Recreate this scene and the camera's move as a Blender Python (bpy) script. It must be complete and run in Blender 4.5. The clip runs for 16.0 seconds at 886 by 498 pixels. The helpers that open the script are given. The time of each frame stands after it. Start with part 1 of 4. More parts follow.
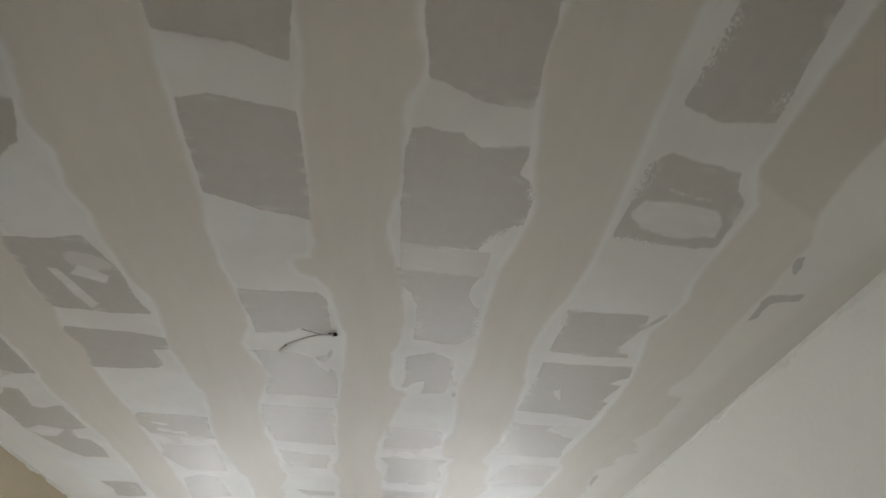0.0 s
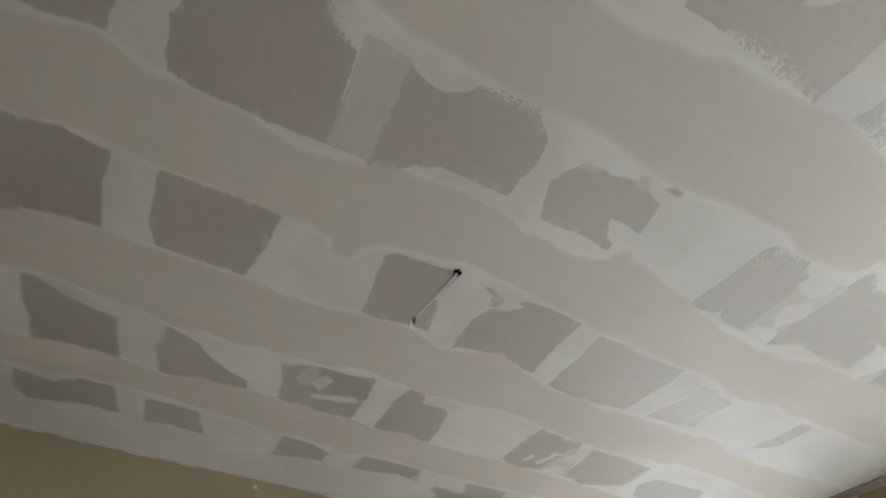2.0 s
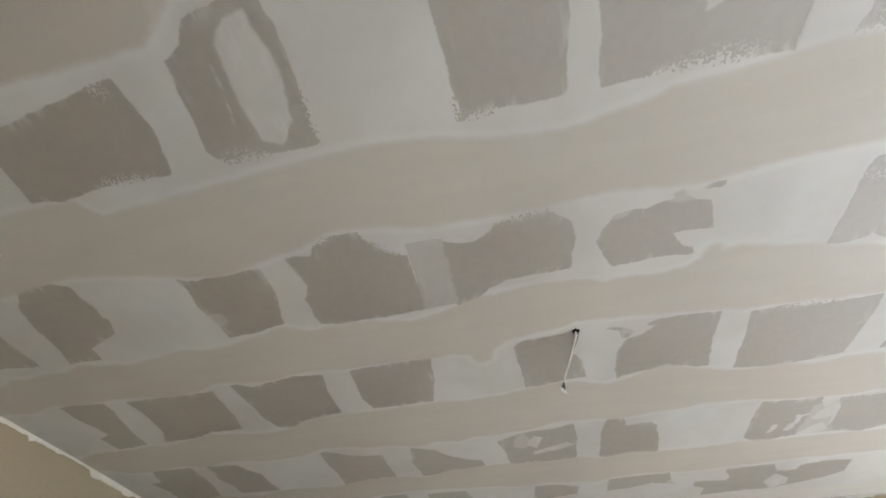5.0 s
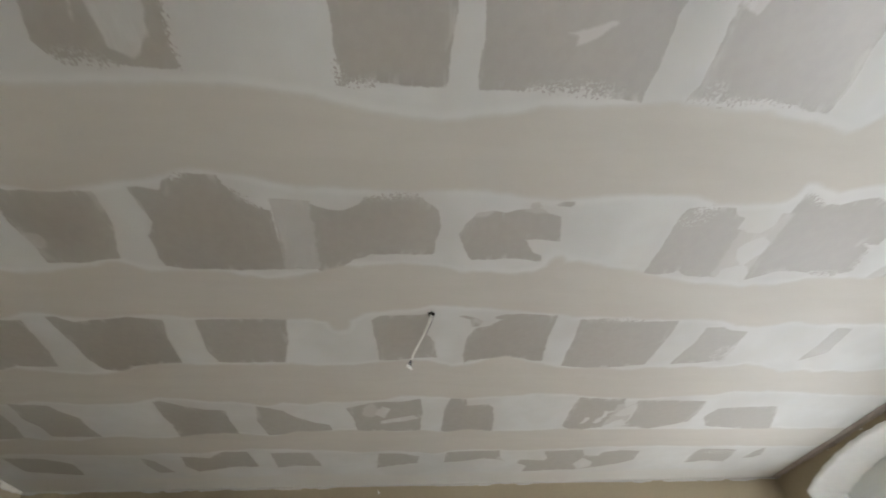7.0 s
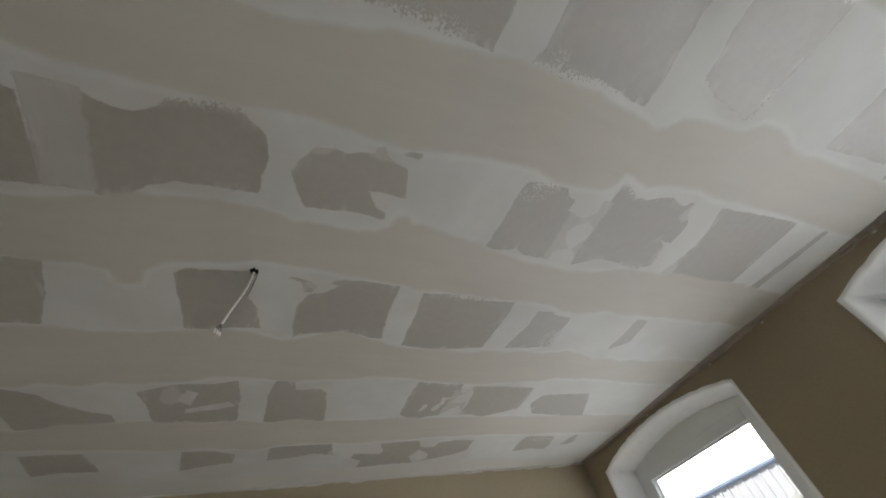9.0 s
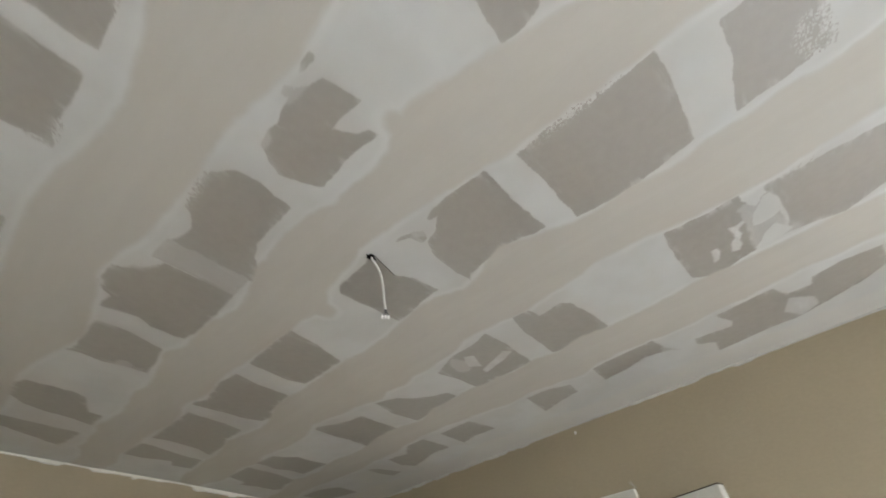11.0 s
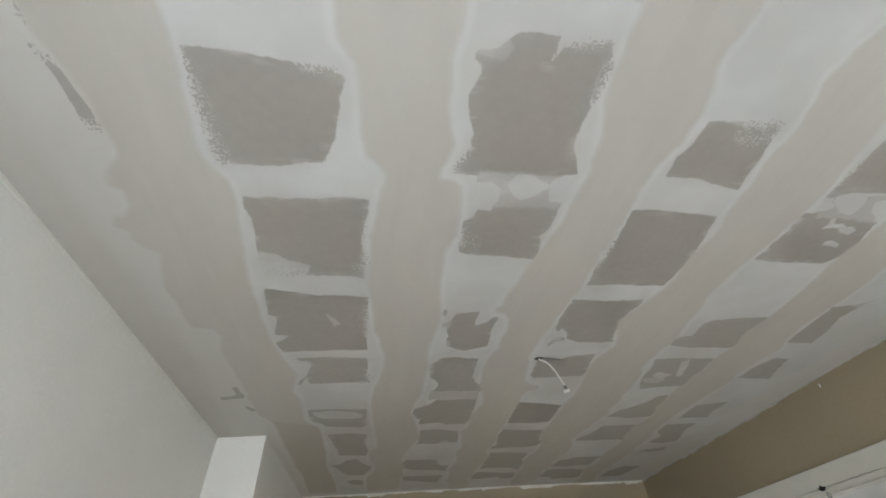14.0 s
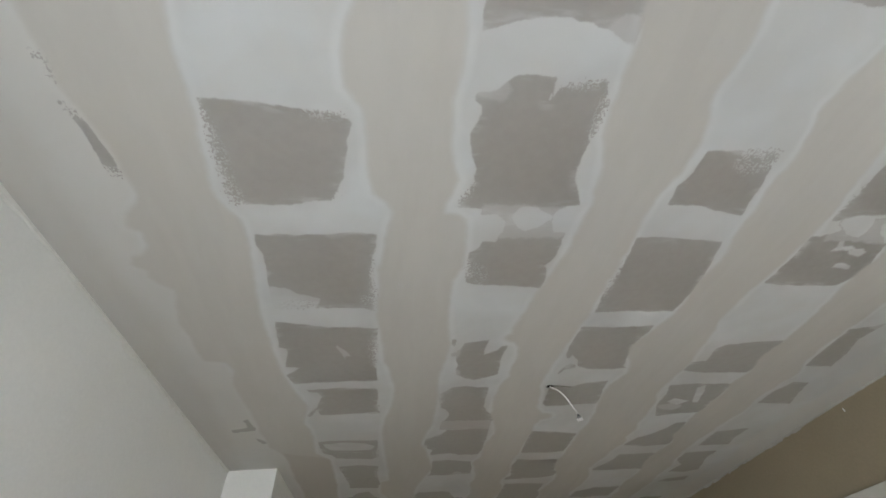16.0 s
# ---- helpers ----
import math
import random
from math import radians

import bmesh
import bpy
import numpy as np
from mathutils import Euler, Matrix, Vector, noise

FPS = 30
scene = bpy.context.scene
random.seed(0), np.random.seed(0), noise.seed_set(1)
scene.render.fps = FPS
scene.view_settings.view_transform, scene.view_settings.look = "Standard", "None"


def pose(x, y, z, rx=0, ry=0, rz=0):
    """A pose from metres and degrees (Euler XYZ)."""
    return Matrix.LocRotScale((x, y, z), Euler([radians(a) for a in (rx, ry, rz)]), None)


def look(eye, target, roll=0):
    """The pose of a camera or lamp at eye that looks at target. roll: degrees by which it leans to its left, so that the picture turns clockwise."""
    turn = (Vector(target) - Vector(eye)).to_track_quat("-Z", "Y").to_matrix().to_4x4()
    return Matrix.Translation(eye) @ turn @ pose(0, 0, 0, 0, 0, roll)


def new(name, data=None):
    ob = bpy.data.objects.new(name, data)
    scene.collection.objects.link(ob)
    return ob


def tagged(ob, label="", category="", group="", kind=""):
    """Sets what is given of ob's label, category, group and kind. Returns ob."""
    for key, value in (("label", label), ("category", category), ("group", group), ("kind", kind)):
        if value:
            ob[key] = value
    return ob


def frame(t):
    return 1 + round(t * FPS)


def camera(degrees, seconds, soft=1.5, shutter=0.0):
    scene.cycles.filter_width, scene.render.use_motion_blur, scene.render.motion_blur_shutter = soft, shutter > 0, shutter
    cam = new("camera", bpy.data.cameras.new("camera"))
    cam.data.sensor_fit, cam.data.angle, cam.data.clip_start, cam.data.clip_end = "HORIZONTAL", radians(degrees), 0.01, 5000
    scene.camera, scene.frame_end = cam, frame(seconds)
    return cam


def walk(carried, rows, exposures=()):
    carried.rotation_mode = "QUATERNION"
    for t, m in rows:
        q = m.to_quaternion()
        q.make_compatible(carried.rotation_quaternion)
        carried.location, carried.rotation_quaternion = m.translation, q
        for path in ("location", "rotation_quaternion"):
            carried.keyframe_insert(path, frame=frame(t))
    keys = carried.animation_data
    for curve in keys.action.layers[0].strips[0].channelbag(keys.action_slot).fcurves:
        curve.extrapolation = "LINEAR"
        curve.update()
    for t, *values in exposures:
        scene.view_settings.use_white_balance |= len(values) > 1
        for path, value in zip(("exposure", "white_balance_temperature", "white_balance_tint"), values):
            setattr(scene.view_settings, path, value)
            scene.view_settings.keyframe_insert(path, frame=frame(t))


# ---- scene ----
# ---- camera and walk ----
cam = camera(94.57, 16.0, soft=1.7, shutter=0.2)
walk(cam, [
    (0.0, pose(-0.216, 1.179, 1.659, 138.87, -0.51, 171.83)),
    (0.5, pose(-0.385, 0.946, 1.649, 139.63, 3.07, -170.72)),
    (1.0, pose(-0.485, 0.750, 1.659, 139.89, 5.24, -153.80)),
    (1.5, pose(-0.551, 0.530, 1.684, 141.47, -0.51, -148.33)),
    (2.0, pose(-0.668, 0.355, 1.654, 142.06, -1.83, -117.14)),
    (2.5, pose(-0.807, 0.250, 1.672, 141.37, 1.08, -89.19)),
    (3.0, pose(-0.890, 0.333, 1.669, 142.34, 2.43, -82.12)),
    (3.5, pose(-0.988, 0.338, 1.669, 141.53, -2.58, -85.91)),
    (4.0, pose(-1.024, 0.273, 1.669, 142.16, 0.08, -83.64)),
    (6.3, pose(-1.138, 0.152, 1.643, 139.69, -2.07, -75.44)),
    (6.5, pose(-1.119, 0.129, 1.630, 139.37, -0.40, -78.46)),
    (7.0, pose(-1.089, 0.078, 1.653, 137.37, 2.20, -94.44)),
    (7.5, pose(-1.075, -0.001, 1.656, 134.80, 5.23, -111.38)),
    (8.0, pose(-1.104, -0.020, 1.663, 133.40, 8.04, -118.70)),
    (8.2, pose(-1.102, -0.013, 1.640, 133.95, 9.94, -118.80)),
    (10.3, pose(-0.594, -0.338, 1.610, 138.13, 5.49, -85.03)),
    (10.5, pose(-0.594, -0.417, 1.645, 135.98, 3.70, -78.85)),
    (11.0, pose(-0.553, -0.705, 1.626, 135.98, 3.88, -48.30)),
    (11.5, pose(-0.639, -1.010, 1.632, 134.04, 5.35, -25.02)),
    (12.0, pose(-0.674, -1.286, 1.617, 132.36, 4.14, -19.78)),
    (12.5, pose(-0.556, -1.469, 1.627, 131.76, 4.67, -12.66)),
    (13.0, pose(-0.526, -1.557, 1.635, 131.40, 5.77, -7.40)),
    (13.5, pose(-0.648, -1.580, 1.638, 131.53, 4.82, -7.00)),
    (14.0, pose(-0.710, -1.603, 1.647, 133.11, 3.94, -7.68)),
    (14.5, pose(-0.692, -1.647, 1.649, 135.33, 3.67, -7.66)),
    (15.0, pose(-0.685, -1.652, 1.645, 136.02, 4.33, -6.65)),
    (15.5, pose(-0.697, -1.656, 1.656, 136.24, 4.03, -6.11)),
    (16.0, pose(-0.704, -1.637, 1.651, 136.41, 3.85, -5.84)),
], exposures=[(0.0, 0.07, 6480, 12), (0.5, -0.08, 6490, 12), (1.0, -0.03, 6500, 12), (1.5, -0.06, 6520, 12), (2.0, 0.12, 6550, 12), (2.7, 0.50, 6450, 13), (3.5, 0.67, 6400, 14), (4.0, 0.66, 6400, 14), (6.5, 0.68, 6400, 14), (7.0, 0.32, 6450, 13), (7.5, -0.36, 6480, 12), (8.0, -0.48, 6520, 13), (10.5, 0.02, 6400, 11), (11.0, 0.40, 6400, 12), (11.5, 0.50, 6350, 12), (12.5, 0.20, 6350, 12), (14.0, 0.12, 6280, 12), (14.6, 0.01, 6260, 12), (16.0, -0.06, 6230, 12)])

# ---- world, sun, large lights ----
world = bpy.data.worlds.new("sky")
scene.world = world
world.use_nodes = True
_n = world.node_tree.nodes
_sky = _n.new("ShaderNodeTexSky")
_sky.sky_type = "NISHITA"
_sky.sun_disc = False
_sky.sun_elevation = radians(35)
_sky.sun_rotation = radians(348)
_sky.air_density, _sky.dust_density = 1.3, 2.5
world.node_tree.links.new(_sky.outputs[0], _n["Background"].inputs[0])
_n["Background"].inputs[1].default_value = 0.1

sun = new("sun", bpy.data.lights.new("sun", "SUN"))
sun.data.energy, sun.data.angle, sun.data.color = 5.0, radians(0.5), (1.0, 0.95, 0.87)
sun.matrix_world = look((-1.5, 7, 5), (0, 0, 0))

H = 2.52                      # ceiling height
SKEW = 0.053                  # the window wall stands slightly askew


def window_lamp(x, width, z0, z1, watts):
    """Daylight that enters low through a window."""
    ob = new("window_daylight", bpy.data.lights.new("window_daylight", "AREA"))
    ob.data.shape, ob.data.size, ob.data.size_y = "RECTANGLE", width, z1 - z0
    ob.data.energy, ob.data.color = watts, (0.93, 0.98, 1.0)
    y = -2.240 - SKEW * x - 0.31
    ob.matrix_world = look((x, y, (z0 + z1) / 2), (x + 0.062, y + 1, (z0 + z1) / 2 - 0.28))
    return ob


window_lamp(0.845, 0.92, 1.0, 1.9, 18.5)
window_lamp(-0.927, 0.92, 1.0, 1.9, 18.5)

# daylight of the adjoining room, in its own window
hall_lamp = new("hall_daylight", bpy.data.lights.new("hall_daylight", "AREA"))
hall_lamp.data.shape, hall_lamp.data.size, hall_lamp.data.size_y = "RECTANGLE", 0.9, 1.2
hall_lamp.data.energy, hall_lamp.data.color = 18, (0.9, 0.95, 1.0)
hall_lamp.matrix_world = look((3.1, -1.06, 1.4), (3.0, 1.0, 1.5))


# ---- materials ----
def material(name, colour, rough=0.7, metal=0.0, vary=0.06, grain=40.0, blotch=2.5, bump=0.1, depth=0.002, spec=0.35):
    m = bpy.data.materials.new(name)
    m.use_nodes = True
    nt = m.node_tree
    b = nt.nodes["Principled BSDF"]
    b.inputs["Roughness"].default_value, b.inputs["Metallic"].default_value = rough, metal
    b.inputs["Specular IOR Level"].default_value = spec
    co = nt.nodes.new("ShaderNodeTexCoord")

    def noise_tex(scale, detail):
        t = nt.nodes.new("ShaderNodeTexNoise")
        t.inputs["Scale"].default_value, t.inputs["Detail"].default_value = scale, detail
        nt.links.new(co.outputs["Object"], t.inputs["Vector"])
        return t.outputs[0]
    fine, wide = noise_tex(grain, 4), noise_tex(blotch, 3)
    add = nt.nodes.new("ShaderNodeMath")
    add.operation = "ADD"
    nt.links.new(fine, add.inputs[0])
    nt.links.new(wide, add.inputs[1])
    ramp = nt.nodes.new("ShaderNodeMapRange")
    ramp.inputs[1].default_value, ramp.inputs[2].default_value = 0.6, 1.4
    ramp.inputs[3].default_value, ramp.inputs[4].default_value = 1 - vary, 1 + vary
    nt.links.new(add.outputs[0], ramp.inputs[0])
    mul = nt.nodes.new("ShaderNodeVectorMath")
    mul.operation = "SCALE"
    mul.inputs[0].default_value = colour
    nt.links.new(ramp.outputs[0], mul.inputs["Scale"])
    nt.links.new(mul.outputs[0], b.inputs["Base Color"])
    bp = nt.nodes.new("ShaderNodeBump")
    bp.inputs["Strength"].default_value, bp.inputs["Distance"].default_value = bump, depth
    nt.links.new(fine, bp.inputs["Height"])
    nt.links.new(bp.outputs[0], b.inputs["Normal"])
    return m


TAN = material("tan_wall_paint", (0.315, 0.262, 0.178), 0.75, vary=0.07, grain=90, blotch=1.6, bump=0.35)
WHITE_WALL = material("white_wall_paint", (0.73, 0.725, 0.685), 0.8, vary=0.035, grain=80, bump=0.3)
REVEAL = material("white_plaster", (0.84, 0.85, 0.85), 0.5, vary=0.04, grain=25, bump=0.25)
GLOSS = material("white_lacquer", (0.58, 0.565, 0.505), 0.35, vary=0.04, grain=14, bump=0.06, spec=0.5)
PVC = material("white_window_plastic", (0.74, 0.77, 0.77), 0.3, vary=0.02, spec=0.5)
SEAL = material("grey_rubber_seal", (0.42, 0.43, 0.44), 0.6)
FLOOR = material("floor_boards", (0.345, 0.285, 0.215), 0.55, vary=0.2, grain=12, blotch=3)
METAL = material("brushed_steel", (0.30, 0.30, 0.29), 0.3, metal=1.0)
# near-black colour that stands in for the shade inside holes
DARK = material("painted_hole_dark", (0.02, 0.018, 0.015), 0.8)
EDGE = material("dark_door_edge", (0.07, 0.05, 0.035), 0.7, vary=0.3)
SHEATH = material("white_cable_sheath", (0.58, 0.58, 0.545), 0.45, vary=0.05)
CORE = material("dark_cable_core", (0.06, 0.055, 0.06), 0.4)
CLAMP = material("white_terminal_plastic", (0.82, 0.82, 0.80), 0.35)
FACADE = material("pale_render_facade", (0.79, 0.84, 0.90), 0.9, vary=0.08, grain=3, blotch=0.4)
ROOF = material("blue_grey_roof_sheet", (0.46, 0.60, 0.82), 0.6, vary=0.08)
GROUND = material("street_asphalt", (0.16, 0.16, 0.155), 0.9, vary=0.2, grain=8, blotch=0.3)
EDGE_GREY = material("thin_grey_filler_edge", (0.46, 0.44, 0.40), 0.85, vary=0.12, grain=50, bump=0.4)
FILLER_EDGE = material("dry_filler_edge", (0.62, 0.595, 0.53), 0.8, vary=0.08, grain=50, bump=0.4)
DUSTY = material("bare_brown_plaster", (0.33, 0.285, 0.25), 0.9, vary=0.2, grain=60, bump=0.5)

GLASS = bpy.data.materials.new("window_glass")
GLASS.use_nodes = True
_g = GLASS.node_tree.nodes["Principled BSDF"]
_g.inputs["Transmission Weight"].default_value, _g.inputs["Roughness"].default_value = 1.0, 0.0
_g.inputs["IOR"].default_value = 1.02


def ceiling_material():
    """Bare board paper, white filler over it, warm smooth joint bands on top; the stored fields are distances in metres."""
    m = bpy.data.materials.new("part_filled_plasterboard")
    m.use_nodes = True
    nt = m.node_tree
    b = nt.nodes["Principled BSDF"]
    co = nt.nodes.new("ShaderNodeTexCoord").outputs["Object"]

    def tex(scale, detail=3, rough=0.55):
        t = nt.nodes.new("ShaderNodeTexNoise")
        t.inputs["Scale"].default_value, t.inputs["Detail"].default_value, t.inputs["Roughness"].default_value = scale, detail, rough
        nt.links.new(co, t.inputs["Vector"])
        return t.outputs[0]

    def field(name):
        a = nt.nodes.new("ShaderNodeAttribute")
        a.attribute_name = name
        return a.outputs["Fac"]

    def calc(op, a, c, d=None):
        n = nt.nodes.new("ShaderNodeMath")
        n.operation = op
        for i, v in enumerate((a, c) if d is None else (a, c, d)):
            if isinstance(v, (int, float)):
                n.inputs[i].default_value = v
            else:
                nt.links.new(v, n.inputs[i])
        return n.outputs[0]

    def step(v, lo, hi, a=0.0, c=1.0):
        n = nt.nodes.new("ShaderNodeMapRange")
        n.interpolation_type = "SMOOTHSTEP"
        for i, k in enumerate((lo, hi, a, c)):
            n.inputs[i + 1].default_value = k
        nt.links.new(v, n.inputs[0])
        return n.outputs[0]

    def mix(f, a, c):
        n = nt.nodes.new("ShaderNodeMix")
        n.data_type = "RGBA"
        for s, v in ((0, f), (6, a), (7, c)):
            if isinstance(v, (int, float)):
                n.inputs[s].default_value = v
            elif isinstance(v, tuple):
                n.inputs[s].default_value = (*v, 1)
            else:
                nt.links.new(v, n.inputs[s])
        return n.outputs[2]

    fine, mid, wide, patch = tex(170, 3), tex(38, 4), tex(3.2, 3), tex(5.5, 2)
    speck = tex(170, 2, 0.5)
    # paper: clean trowelled edge, stippled on both sides where the roller ran dry
    dry = step(field("dry"), 0.006, -0.014)
    ragged = calc("MULTIPLY_ADD", calc("SUBTRACT", mid, 0.5), 0.010, field("paper"))
    ragged = calc("MULTIPLY_ADD", calc("SUBTRACT", fine, 0.5), 0.005, ragged)
    stipple = tex(135, 2, 0.5)
    ragged = calc("MULTIPLY_ADD", calc("MULTIPLY", calc("SUBTRACT", stipple, 0.47), dry), 0.10, ragged)
    paper = step(ragged, 0.0025, -0.0025)
    dots = calc("MULTIPLY", dry, step(speck, 0.52, 0.57))
    paper = calc("MULTIPLY", paper, calc("SUBTRACT", 1.0, calc("MULTIPLY", dots, 0.7)))
    # faint drags of filler pulled over the paper's rim
    drag = nt.nodes.new("ShaderNodeMapping")
    drag.inputs["Scale"].default_value = (10.0, 34.0, 1.0)
    drag.inputs["Rotation"].default_value = (0, 0, 0.5)
    nt.links.new(co, drag.inputs["Vector"])
    pull = nt.nodes.new("ShaderNodeTexNoise")
    pull.inputs["Scale"].default_value, pull.inputs["Detail"].default_value = 1.0, 3
    nt.links.new(drag.outputs[0], pull.inputs["Vector"])
    pulls = calc("MULTIPLY", step(field("paper"), -0.030, -0.002), step(pull.outputs[0], 0.52, 0.66, 0.0, 0.5))
    pulls = calc("MULTIPLY", pulls, step(field("skim"), -0.03, 0.02))
    paper = calc("MULTIPLY", paper, calc("SUBTRACT", 1.0, pulls))
    # thin scraped coats over the paper
    veil = calc("MULTIPLY_ADD", calc("SUBTRACT", mid, 0.5), 0.03, field("veil"))
    veil = step(veil, 0.006, -0.006, 0.0, 0.55)
    paper = calc("MULTIPLY", paper, calc("SUBTRACT", 1.0, veil))
    thin = calc("MULTIPLY_ADD", calc("SUBTRACT", mid, 0.5), 0.016, field("smear"))
    thin = calc("MULTIPLY", step(thin, 0.003, -0.006), step(pull.outputs[0], 0.35, 0.55, 1.0, 0.82))
    holes = calc("MULTIPLY", dry, step(stipple, 0.50, 0.45, 0.0, 0.75))
    thin = calc("MULTIPLY", thin, calc("SUBTRACT", 1.0, holes))
    paper = calc("MULTIPLY", paper, calc("SUBTRACT", 1.0, thin))
    # warm bands: soft edge
    joint = calc("MULTIPLY_ADD", calc("SUBTRACT", mid, 0.5), 0.012, field("joint"))
    joint = step(joint, 0.011, -0.011)
    skim = calc("MULTIPLY", calc("MULTIPLY", step(field("skim"), 0.02, -0.03), 0.75), calc("SUBTRACT", 1.0, paper))
    white = mix(step(wide, 0.35, 0.65), (0.50, 0.50, 0.482), (0.556, 0.56, 0.547))
    white = mix(calc("MULTIPLY", step(patch, 0.45, 0.6), 0.35), white, (0.525, 0.515, 0.485))
    streak = nt.nodes.new("ShaderNodeMapping")
    streak.inputs["Scale"].default_value = (9.0, 1.6, 1.0)
    nt.links.new(co, streak.inputs["Vector"])
    pulled = nt.nodes.new("ShaderNodeTexNoise")
    pulled.inputs["Scale"].default_value, pulled.inputs["Detail"].default_value = 2.2, 4
    nt.links.new(streak.outputs[0], pulled.inputs["Vector"])
    warm = mix(step(pulled.outputs[0], 0.36, 0.66), (0.474, 0.4525, 0.411), (0.490, 0.4685, 0.427))
    grey = mix(step(mid, 0.3, 0.7), (0.246, 0.224, 0.195), (0.264, 0.242, 0.211))
    col = mix(paper, white, grey)
    col = mix(skim, col, (0.548, 0.530, 0.492))
    warm = mix(calc("MULTIPLY", step(field("coat"), 0.01, -0.015), 0.8), warm, (0.435, 0.405, 0.36))
    col = mix(joint, col, warm)
    col = mix(calc("MULTIPLY", step(field("border"), 0.04, -0.04), 0.55), col, warm)
    # bright scraped rim where the band feathers out
    rim = calc("MULTIPLY", step(field("joint"), 0.03, 0.012), step(field("joint"), 0.0, 0.010))
    rim = calc("MULTIPLY", rim, calc("SUBTRACT", 1.0, calc("MAXIMUM", paper, skim)))
    col = mix(calc("MULTIPLY", calc("MULTIPLY", rim, step(patch, 0.35, 0.6, 0.25, 1.0)), 0.38), col, (0.62, 0.62, 0.60))
    nt.links.new(col, b.inputs["Base Color"])
    nt.links.new(mix(paper, (0.68, 0.68, 0.68), (0.67, 0.67, 0.67)), b.inputs["Roughness"])
    b.inputs["IOR"].default_value = 2.05
    # the smooth paper shines at a low angle, the chalky filler does not
    nt.links.new(calc("MULTIPLY_ADD", calc("MULTIPLY", paper, calc("SUBTRACT", 1.0, joint)), 0.84, 0.16), b.inputs["Specular IOR Level"])
    bp = nt.nodes.new("ShaderNodeBump")
    bp.inputs["Strength"].default_value, bp.inputs["Distance"].default_value = 0.3, 0.002
    nt.links.new(calc("ADD", calc("MULTIPLY", mid, 0.5), calc("MULTIPLY", paper, -0.2)), bp.inputs["Height"])
    nt.links.new(bp.outputs[0], b.inputs["Normal"])
    return m


# ---- building helpers ----
def mesh_from(name, bm, mat, smooth=False):
    bmesh.ops.recalc_face_normals(bm, faces=bm.faces[:])
    me = bpy.data.meshes.new(name)
    bm.to_mesh(me)
    bm.free()
    for mt in (mat if isinstance(mat, (list, tuple)) else [mat]):
        me.materials.append(mt)
    if smooth:
        me.polygons.foreach_set("use_smooth", [True] * len(me.polygons))
    return me


def part(name, bm, mat, parent, label="", smooth=False):
    ob = new(name, mesh_from(name, bm, mat, smooth))
    ob.parent = parent
    if label:
        tagged(ob, label)
    return ob


def thing(name, m=None):
    ob = new(name)
    ob.empty_display_size = 0.1
    if m is not None:
        ob.matrix_world = m
    return ob


def box(bm, x0, x1, y0, y1, z0, z1, bevel=0.0):
    vs = [bm.verts.new((x, y, z)) for z in (z0, z1) for x, y in ((x0, y0), (x1, y0), (x1, y1), (x0, y1))]
    fs = [bm.faces.new([vs[i] for i in q]) for q in ((3, 2, 1, 0), (4, 5, 6, 7), (0, 1, 5, 4), (1, 2, 6, 5), (2, 3, 7, 6), (3, 0, 4, 7))]
    if bevel:
        es = list({e for f in fs for e in f.edges})
        bmesh.ops.bevel(bm, geom=es, offset=bevel, segments=2, affect="EDGES", profile=0.6)
    return bm


def prism(bm, foot, z0, z1):
    """An upright block on a footprint of (x, y) corners."""
    lo = [bm.verts.new((x, y, z0)) for x, y in foot]
    hi = [bm.verts.new((x, y, z1)) for x, y in foot]
    n = len(foot)
    bm.faces.new(lo[::-1])
    bm.faces.new(hi)
    for i in range(n):
        j = (i + 1) % n
        bm.faces.new((lo[i], lo[j], hi[j], hi[i]))
    return bm


def tube(bm, pts, r, sides=10):
    pts = [Vector(p) for p in pts]
    rings = []
    for i, p in enumerate(pts):
        d = (pts[min(i + 1, len(pts) - 1)] - pts[max(i - 1, 0)]).normalized()
        a = d.orthogonal().normalized() if not rings else (side - d * side.dot(d)).normalized()
        side = a
        c = d.cross(a)
        rings.append([bm.verts.new(p + r * (math.cos(k * math.tau / sides) * a + math.sin(k * math.tau / sides) * c)) for k in range(sides)])
    for u, v in zip(rings, rings[1:]):
        for k in range(sides):
            j = (k + 1) % sides
            bm.faces.new((u[k], u[j], v[j], v[k]))
    bm.faces.new(rings[0][::-1])
    bm.faces.new(rings[-1])
    return bm


def spline(pts, n=8):
    """A smooth way through the points."""
    P = [Vector(p) for p in pts]
    P = [2 * P[0] - P[1], *P, 2 * P[-1] - P[-2]]
    out = []
    for i in range(1, len(P) - 2):
        for k in range(n):
            t = k / n
            a, b, c, d = P[i - 1:i + 3]
            out.append(0.5 * (2 * b + (c - a) * t + (2 * a - 5 * b + 4 * c - d) * t * t + (3 * b - a - 3 * c + d) * t ** 3))
    return out + [P[-2]]


def lattice(x, y, seed):
    """Smooth value noise in -1..1 over arrays."""
    xi, yi = np.floor(x).astype(int), np.floor(y).astype(int)
    fx, fy = x - xi, y - yi
    fx, fy = fx * fx * (3 - 2 * fx), fy * fy * (3 - 2 * fy)

    def h(a, b):
        v = np.sin(a * 127.1 + b * 311.7 + seed * 74.7) * 43758.5453
        return 2 * (v - np.floor(v)) - 1
    return (h(xi, yi) * (1 - fx) + h(xi + 1, yi) * fx) * (1 - fy) + (h(xi, yi + 1) * (1 - fx) + h(xi + 1, yi + 1) * fx) * fy


def tan_x(y):
    return 1.655 + 0.0155 * y


def west_x(y):
    return -1.603 + 0.025 * y


